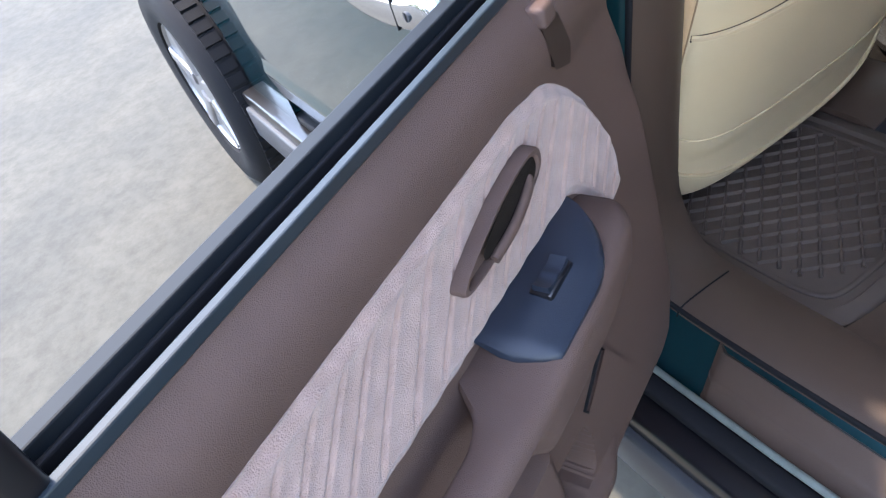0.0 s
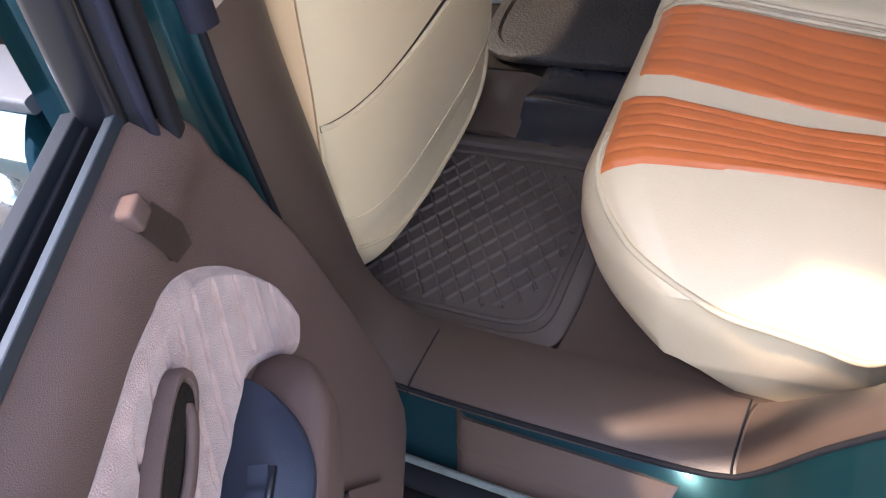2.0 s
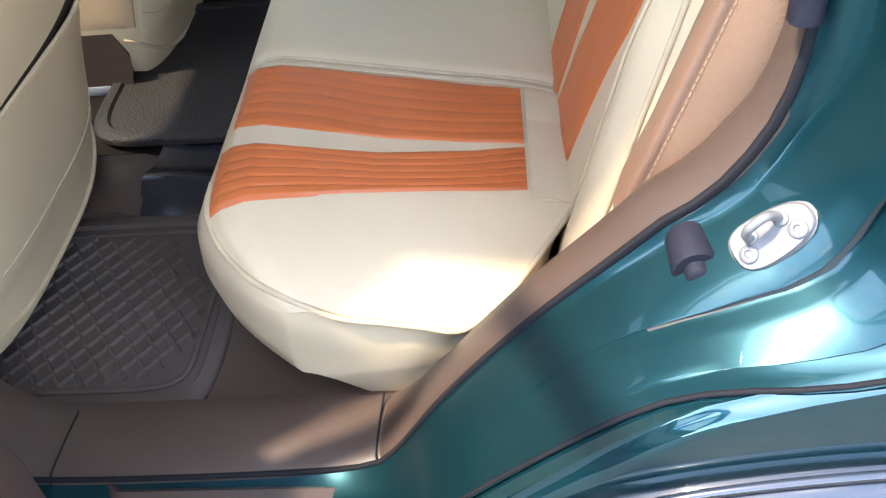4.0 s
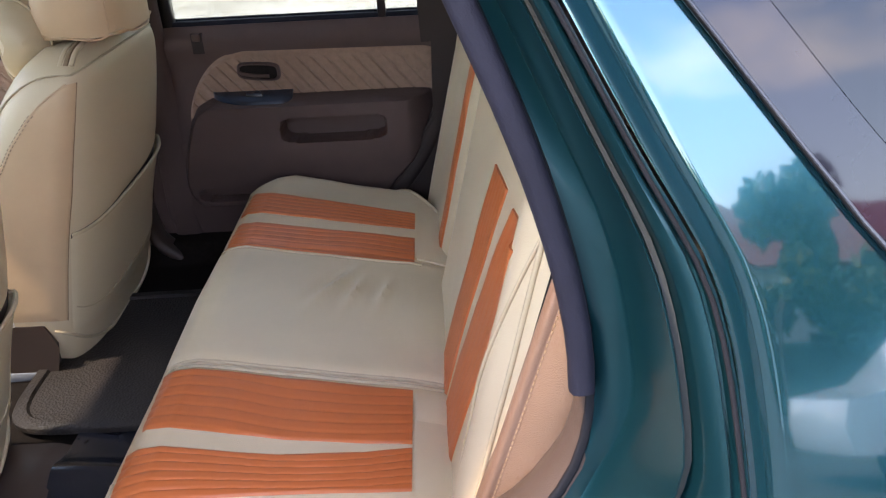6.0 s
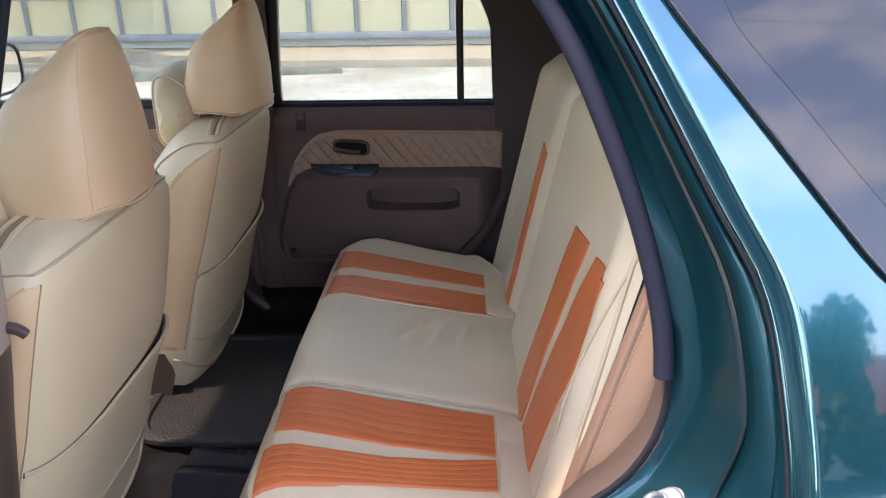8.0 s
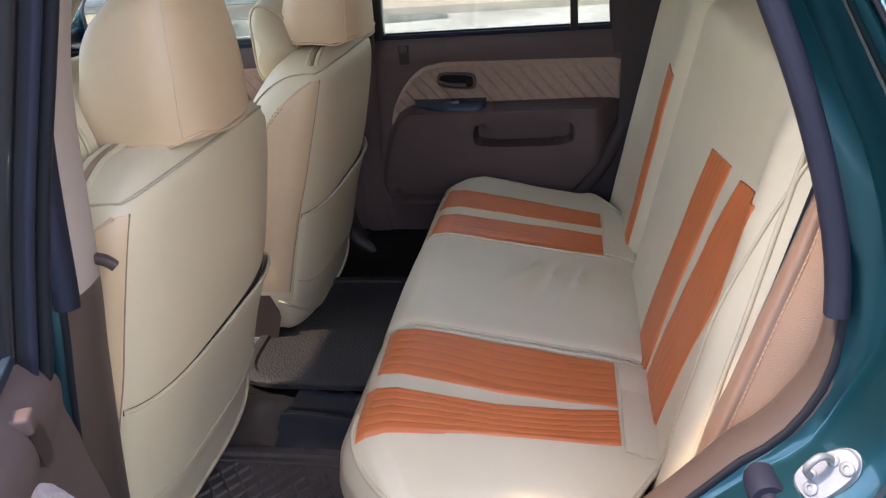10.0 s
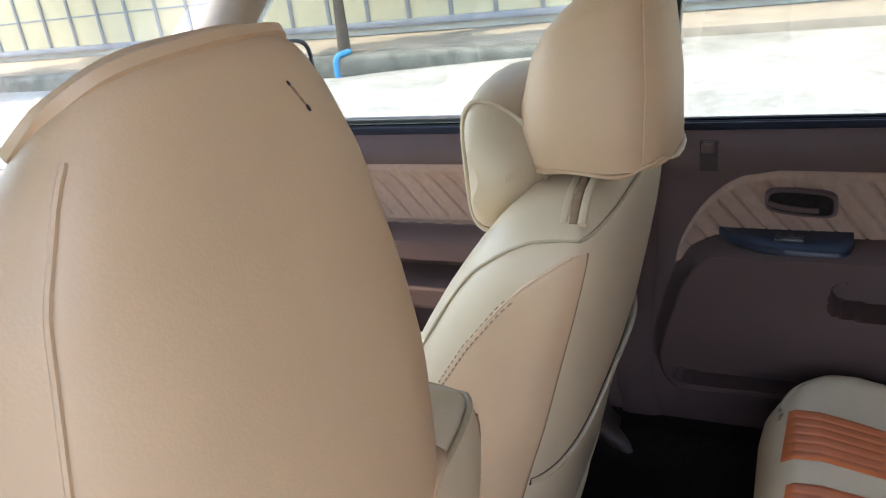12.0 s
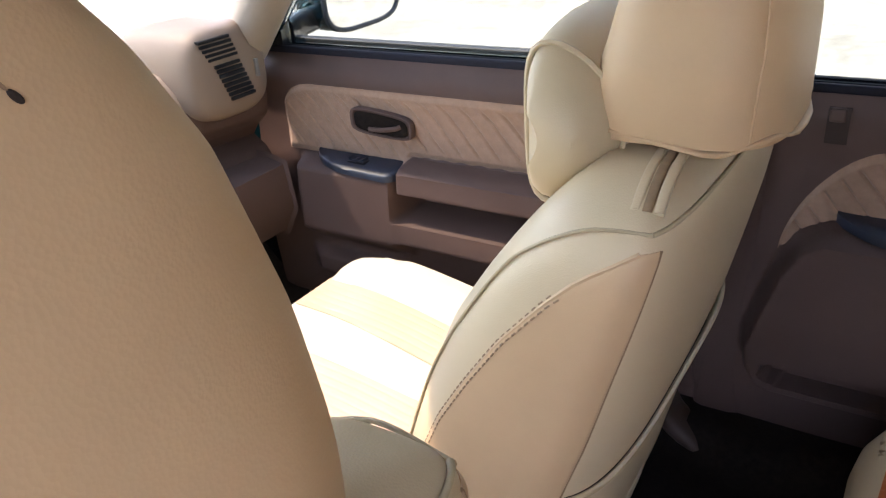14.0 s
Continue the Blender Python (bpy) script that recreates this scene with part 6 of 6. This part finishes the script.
# ---- mats ----
def rubber_mat(x0, x1, y0, y1, label, z=0.450, ribbed=True, power=0.22, mat=RUBBER_MAT):
    m = thing("floor_mat", ((x0 + x1) / 2, (y0 + y1) / 2, z), label, "floor mat", "rubber floor mats")
    cx, cy, hx_, hy_ = (x0 + x1) / 2, (y0 + y1) / 2, (x1 - x0) / 2, (y1 - y0) / 2
    def outline(k, z_, n=64):
        return [(cx + (hx_ - k) * math.copysign(abs(math.cos(a)) ** power, math.cos(a)), cy + (hy_ - k) * math.copysign(abs(math.sin(a)) ** power, math.sin(a)), z_) for a in [2 * math.pi * j / n for j in range(n)]]
    part("mat_base", loft([outline(0.0, z), outline(0.0, z + 0.010), outline(0.004, z + 0.014), outline(0.022, z + 0.014), outline(0.026, z + 0.008), outline(min(hx_, hy_) * 0.85, z + 0.008)]), mat, m)
    if not ribbed:
        return m
    ribs = []
    for s in (-1, 1):
        c0 = -(1.3 * hx_ + hy_)
        while c0 < 1.3 * hx_ + hy_:
            # the line dy = s * dx * 0.8 + c0, kept inside the field
            pts = []
            for k in range(81):
                dx = -hx_ + 2 * hx_ * k / 80
                dy = s * dx * 1.3 + c0
                inside = (abs(dx) / (hx_ - 0.045)) ** 4 + (abs(dy) / (hy_ - 0.045)) ** 4 < 1
                if inside:
                    pts.append((cx + dx, cy + dy, z + 0.0102 + 0.0002 * s))
            if len(pts) > 2:
                ribs.append(sweep([pts[0], pts[-1]], [(0.0012, 0.0026), (-0.0012, 0.0026), (-0.0034, -0.003), (0.0034, -0.003)], side=(pts[0][1] - pts[-1][1], pts[-1][0] - pts[0][0], 0)))
            c0 += 0.042
    part("diamond_ribs", join(*ribs), RUBBER_MAT, m)
    part("mat_groove", sweep(outline(0.040, z + 0.009), rect(0.006, 0.008, 0.002), side=(0, 0, 1), closed=True), RUBBER_MAT, m)
    return m


rubber_mat(-0.40, 0.168, 0.210, 0.588, "dark brown rubber mat with raised diamond pattern")
rubber_mat(-0.205, 0.26, 0.765, 1.262, "dark pebbled rubber mat with rounded corners in the far footwell", 0.466, False, 0.36, PEBBLED)
rubber_mat(-1.0, -0.45, 1.06, 1.45, "dark brown rubber mat in the front footwell")
part("kick_panel", sheet(lambda u, v: (0.17 + 0.26 * u, 0.216 + 0.45 * v, 0.480 - 0.022 * math.sin(math.pi * min(1, v * 2.2)) + 0.05 * smoothstep(0.25, 0.5, 0.17 + 0.26 * u) * smoothstep(0.1, 0.3, v)), 24, 24, (0, 0, -0.02)), TRIM, car, "smooth brown plastic step panel")
tun = thing("tunnel_cover", (-0.05, 0.68, 0.46), "glossy dark vinyl cover with a brown panel on the middle floor", "floor cover")
part("cover_shell", sheet(lambda u, v: (-0.045 + 0.36 * u, 0.580 + 0.20 * v, 0.458 + 0.020 * math.exp(-((v - 0.38) / 0.16) ** 2) + 0.010 * v + 0.006 * math.sin(7 * u + 3 * v)), 30, 24, (0, 0, -0.02)), VINYL, tun, "glossy dark vinyl sheet")
part("heel_panel", sheet(lambda u, v: (-0.40 + 0.36 * u, 0.588 + 0.150 * v, 0.462 + 0.022 * math.sin(math.pi * (0.15 + 0.7 * v)) - 0.010 * smoothstep(0.9, 1.0, u)), 24, 16, (0, 0, -0.02)), TRIM, tun, "brown plastic heel panel")
boot = thing("handbrake_boot", (-0.47, C, 0.46), "dark brown handbrake boot between the front seats", "handbrake")
part("boot_cover", loft([[(-0.47 + r * 1.6 * math.cos(a), C + r * math.sin(a), z) for a in [k * math.pi / 8 for k in range(16)]] for r, z in ((0.075, 0.445), (0.070, 0.50), (0.050, 0.55), (0.020, 0.57))]), BROWN_DARK, boot)

# ---- dashboard ----
dash = thing("dashboard", (-1.1, C, 0.95), "tan moulded dashboard with slatted side vents", "dashboard")


def dash_f(u, v):
    y = 0.17 + 1.36 * u
    prof = [(-1.30, 1.03), (-1.18, 1.055), (-1.05, 1.06), (-0.97, 1.045), (-0.935, 1.01), (-0.925, 0.965), (-0.935, 0.925), (-0.965, 0.90), (-0.985, 0.875), (-0.955, 0.855), (-0.935, 0.82), (-0.94, 0.74), (-0.98, 0.66), (-1.08, 0.60)]
    k = v * (len(prof) - 1)
    i = min(int(k), len(prof) - 2)
    t = k - i
    x = prof[i][0] + (prof[i + 1][0] - prof[i][0]) * t
    z = prof[i][1] + (prof[i + 1][1] - prof[i][1]) * t
    return (x - 0.05 * math.sin(math.pi * u) - 0.03, y, z)


part("dash_top", sheet(lambda u, v: dash_f(u, 0.36 * v), 40, 20, (-0.03, 0, -0.01)), BEIGE_TRIM, dash, "tan dashboard top")
part("dash_lower", sheet(lambda u, v: dash_f(u, 0.365 + 0.635 * v), 40, 36, (-0.03, 0, -0.01)), BROWN, dash, "brown lower dashboard")
def pod_ring(k, x):
    return [(x, 1.435 + 0.098 * k * math.copysign(abs(math.cos(a)) ** 0.6, math.cos(a)), 1.035 + 0.088 * k * math.copysign(abs(math.sin(a)) ** 0.6, math.sin(a))) for a in [i * math.pi / 18 for i in range(36)]]


vent = part("vent_pod", loft([pod_ring(0.9, -1.14), pod_ring(1.0, -1.08), pod_ring(1.0, -0.970), pod_ring(0.97, -0.950), pod_ring(0.88, -0.938), pod_ring(0.6, -0.933), pod_ring(0.2, -0.932)]), POD_TAN, dash, "tan side vent pod")
for k in range(5):
    part("vent_slot", box(-0.947, -0.9305, 1.366 + 0.004 * k, 1.440 + 0.003 * k, 1.100 - 0.0085 * k - 0.0027, 1.100 - 0.0085 * k + 0.0027, 0.001), RUBBER, vent)
for k in range(8):
    z = 1.052 - 0.0092 * k
    part("vent_slot", box(-0.942, -0.9275, 1.392 + 0.0035 * k, 1.452 + 0.0035 * k, z - 0.0031, z + 0.0031, 0.001), RUBBER, vent)
part("vent_wheel", box(-0.940, -0.927, 1.488, 1.496, 1.012, 1.046, 0.002), STEEL, vent)
part("glove_box", prism([(-0.955, 0.84), (-0.915, 0.83), (-0.905, 0.74), (-0.94, 0.68), (-1.0, 0.68), (-1.0, 0.84)], 1.0, 1.50, 0.012), BROWN, dash)
part("bulkhead", box(-1.34, -1.28, 0.15, 1.55, 0.40, 1.02, 0.02), BROWN_DARK, dash)

# ---- across the yard, on the far side ----
def frontage():
    hall = thing("shop_row", (0, 11.2, 0), "long building front with cream folding steel doors", "building")
    part("wall", box(-26, 22, 11.2, 15, 0.0, 6.0, 0.05), WALL_W, hall, smooth=False)
    part("roof", box(-26.5, 22.5, 10.6, 15.5, 6.0, 6.3, 0.05), GREY_METAL, hall, smooth=False)
    part("door_track", box(-24, 20, 11.02, 11.20, 0.24, 0.34, 0.02), GREY_METAL, hall)
    part("door_track", box(-24, 20, 11.02, 11.20, 3.1, 3.25, 0.02), GREY_METAL, hall)
    leaf_bm = box(0, 0.66, 11.08, 11.16, 0.34, 3.1, 0.012)
    leaf = part("door_leaf", leaf_bm, WALL_Y, hall)
    bars = part("leaf_bar", box(-0.03, 0.03, 11.05, 11.12, 0.34, 3.1, 0.006), GREY_METAL, hall)
    cross = part("cross_bar", box(0, 0.66, 11.06, 11.10, 0.84, 0.87, 0.004), GREY_METAL, hall)
    for k in range(60):
        x = -22 + 0.70 * k
        for src, nm in ((leaf, "door_leaf"), (bars, "leaf_bar"), (cross, "cross_bar")):
            o = new(nm, src.data)
            o.parent = hall
            o.location = (x, 0, 0)
    for o in (leaf, bars, cross):
        o.location = (-22.7, 0, 0)
    apron = lone("pavement", box(-26, 22, 9.6, 11.2, -0.05, 0.13, 0.02), KERB, "sandy raised concrete apron before the doors", "pavement", kind="structure")
    return hall


frontage()


def leaf_cloud(centres, n, size, seed):
    rnd = random.Random(seed)
    verts, faces = [], []
    for _ in range(n):
        c, r = rnd.choice(centres)
        d = Vector((rnd.gauss(0, 1), rnd.gauss(0, 1), rnd.gauss(0, 1))).normalized() * r * rnd.random() ** 0.45
        p = Vector(c) + d
        a = Vector((rnd.gauss(0, 1), rnd.gauss(0, 1), rnd.gauss(0, 0.6))).normalized()
        b = a.orthogonal().normalized()
        s = size * rnd.uniform(0.6, 1.3)
        k = len(verts)
        verts += [p - a * s, p + b * s * 0.45 + a * s * 0.1, p + a * s, p - b * s * 0.45 + a * s * 0.1]
        faces.append((k, k + 1, k + 2, k + 3))
    return mesh_of(verts, faces)


def tree(x, y, h, spread, seed, label, n=2600, size=0.12):
    rnd = random.Random(seed)
    t = thing("tree", (x, y, 0), label, "tree")
    trunk_h = h * 0.45
    limbs = [loft([[(x + 0.03 * h * math.sin(z * 1.3) * 0.3 + r * math.cos(a), y + r * math.sin(a), z) for a in [k * math.pi / 5 for k in range(10)]] for z, r in [(trunk_h * k / 8, 0.028 * h * (1 - 0.55 * k / 8)) for k in range(9)]])]
    centres = []
    for k in range(9):
        a = rnd.uniform(0, 6.28)
        z0 = trunk_h * rnd.uniform(0.6, 1.0)
        e = Vector((x + spread * rnd.uniform(0.35, 0.9) * math.cos(a), y + spread * rnd.uniform(0.35, 0.9) * math.sin(a), h * rnd.uniform(0.5, 0.92)))
        s = Vector((x, y, z0))
        limbs.append(tube([s, s.lerp(e, 0.5) + Vector((0, 0, 0.05 * h)), e], 0.009 * h, 8, 6, side=(0.3, 1, 0.2)))
        centres.append((e, spread * rnd.uniform(0.25, 0.48)))
    centres.append((Vector((x, y, h * 0.85)), spread * 0.4))
    part("trunk", join(*limbs), BARK, t)
    part("crown", leaf_cloud(centres, n, size, seed + 1), LEAF, t, smooth=False)
    return t


tree(-5.4, 9.4, 3.4, 1.5, 5, "small leafy tree by the shop front", 2400, 0.09)
tree(-12.0, 8.6, 5.0, 2.2, 9, "leafy tree at the end of the yard", 2200, 0.13)
low = thing("low_wall", (-7.0, 8.6, 0), "low mossy kerb wall at the yard's edge", "wall")
part("coping", sweep([(-11.0, 8.4, 0.10), (-7.0, 8.3, 0.12), (-4.9, 8.25, 0.12), (-4.4, 8.45, 0.11), (-3.0, 8.9, 0.03), (-1.0, 9.3, -0.06)], rect(0.30, 0.26, 0.06), 50, side=(0, 1, 0)), MOSS, low)
planter = lone("planting_bed", box(-11, -4.6, 8.5, 9.55, -0.02, 0.10, 0.03), MOSS, "dark soil bed behind the low wall", "planting bed")
lone("blue_pipe", tube([(-4.75, 8.12, 0.0), (-4.75, 8.12, 0.20), (-4.72, 8.16, 0.27), (-4.65, 8.3, 0.29)], 0.035, 16, 14), PIPE, "short blue plastic pipe standing by the wall", "pipe")
for x, y, r in ((-2.4, 5.9, 0.5), (-1.7, 5.8, 0.35)):
    lone("ground_crack", sweep([(x - r, y, 0.006), (x, y + 0.03, 0.008), (x + r, y - 0.02, 0.006)], rect(0.006, 0.03, 0.002), 12, side=(0, 0, 1)), MOSS, "dark crack in the concrete yard", "crack", kind="structure")

# end of the yard ahead of the car
end_wall = lone("wall_end", box(-24, -23.6, -14, 9, 0, 2.6, 0.03), material("dark_green_hedge_wall", (0.06, 0.11, 0.05), 0.9, vary=0.3, scale=3, bump=0.8, bump_scale=30), "dark green painted yard wall", "wall", kind="structure")

# ---- behind the camera: what the paint mirrors ----
def red_house(x, y):
    h = thing("house", (x, y, 0), "pale house with red tiled roof across the yard", "house")
    part("wall", box(x - 7, x + 7, y - 3, y + 3, 0, 4.4, 0.04), WALL_W, h, smooth=False)
    roof = mesh_of([(x - 8, y + 4, 4.2), (x + 8, y + 4, 4.2), (x + 6.5, y, 6.4), (x - 6.5, y, 6.4), (x - 8, y - 4, 4.2), (x + 8, y - 4, 4.2)], [(0, 1, 2, 3), (3, 2, 5, 4), (0, 3, 4), (1, 5, 2), (0, 4, 5, 1)])
    part("roof", roof, ROOF_RED, h, smooth=False)
    for k in range(4):
        w = part("window", box(x - 4 + 2.3 * k, x - 2.8 + 2.3 * k, y + 2.98, y + 3.06, 1.0, 2.3, 0.02), GREY_METAL, h)
        part("pane", box(x - 3.93 + 2.3 * k, x - 2.87 + 2.3 * k, y + 3.05, y + 3.075, 1.08, 2.22), DARK_GLASS, w)


red_house(19.0, -33.0)


def parked_car(x, y):
    p = thing("parked_car", (x, y, 0), "white parked hatchback on the concrete yard", "car")
    prof = [(-2.0, 0.35), (-2.1, 0.62), (-2.0, 0.86), (-1.1, 0.98), (-0.45, 1.42), (0.9, 1.50), (1.75, 1.05), (2.0, 0.98), (2.05, 0.55), (1.95, 0.32)]
    part("body", loft([[(x + px * (1 - 0.04 * abs(t) ** 4), y + 0.85 * t * (1 - 0.16 * smoothstep(0.95, 1.5, pz)), pz) for px, pz in prof] for t in (-1, -0.92, -0.5, 0, 0.5, 0.92, 1)]), WHITE_CAR, p)
    part("window", prism([(x - 0.95, 1.0), (x - 0.42, 1.36), (x + 0.85, 1.43), (x + 1.45, 1.04)], y + 0.74, y + 0.80, 0.01), DARK_GLASS, p)
    for wx in (x - 1.3, x + 1.3):
        part("wheel", loft([[(wx + r * math.cos(a), y + d, 0.31 + r * math.sin(a)) for a in [k * math.pi / 12 for k in range(24)]] for r, d in ((0.1, 0.86), (0.2, 0.87), (0.29, 0.86), (0.31, 0.84), (0.31, 0.66))]), RUBBER, p)


parked_car(7.2, -9.4)
parked_car(11.6, -12.6)
tree(7.7, -16.0, 4.3, 1.4, 21, "tall leafy tree beyond the yard", 3200, 0.15)
tree(26.0, -22.0, 5.5, 2.6, 25, "broad leafy tree beside the house", 3000, 0.18)
tree(-9.0, -15.0, 5.0, 2.6, 27, "broad leafy tree behind the yard", 2200, 0.18)
# unseen row and thicket: mirrored in the paint, and added to block low sky
for k in range(9):
    tree(-22 + 6.2 * k + (k * 37 % 5) * 0.6, -25 - (k * 53 % 4), 3.2 + (k * 29 % 5) * 0.25, 2.4, 40 + k, "leafy tree in the row beyond the yard", 1500, 0.26)
lone("undergrowth", box(-40, 40, -31, -29, -0.05, 2.0, 0.3), BRUSH, "dull green thicket added behind the tree row to block low sky", "thicket", kind="structure")
GX, GY = 6.9, -22.0
gate = thing("shrine", (GX, GY, 0), "small dark green shrine with gilded finial", "shrine")
part("shrine_body", box(GX - 1, GX + 1, GY - 1, GY + 1, 0, 3.4, 0.05), WALL_W, gate, smooth=False)
part("shrine_eaves", loft([[(GX + r * math.cos(a), GY + r * math.sin(a), z) for a in [math.pi / 4 + k * math.pi / 2 for k in range(4)]] for r, z in ((2.1, 3.5), (2.0, 3.7), (1.1, 4.4), (0.3, 5.1))]), material("green_glazed_tiles", (0.03, 0.12, 0.07), 0.4, vary=0.1, scale=4), gate, smooth=False)
part("finial", loft([[(GX + r * math.cos(a), GY + r * math.sin(a), z) for a in [k * math.pi / 6 for k in range(12)]] for r, z in ((0.25, 5.0), (0.34, 5.25), (0.15, 5.5), (0.22, 5.7), (0.05, 6.4))]), GOLD, gate)
lone("overhead_wire", tube([(-12, -9, 6.8), (2, -9.4, 6.2), (10, -9.8, 6.0), (20, -10.2, 6.4)], 0.0028, 40, 6), RUBBER, "thin black overhead wire between poles", "cable")
for px, py, ph in ((-12, -9, 6.8), (20, -10.2, 6.4)):
    pole = thing("utility_pole", (px, py, 0), "grey concrete utility pole by the yard", "utility pole", "poles with the wire")
    part("shaft", loft([[(px + r * math.cos(a), py + r * math.sin(a), z) for a in [k * math.pi / 6 for k in range(12)]] for r, z in ((0.16, -0.05), (0.15, 1.0), (0.12, ph + 0.3))]), WALL_W, pole)
    part("cross_arm", box(px - 0.05, px + 0.05, py - 0.6, py + 0.6, ph - 0.02, ph + 0.10, 0.01), GREY_METAL, pole)
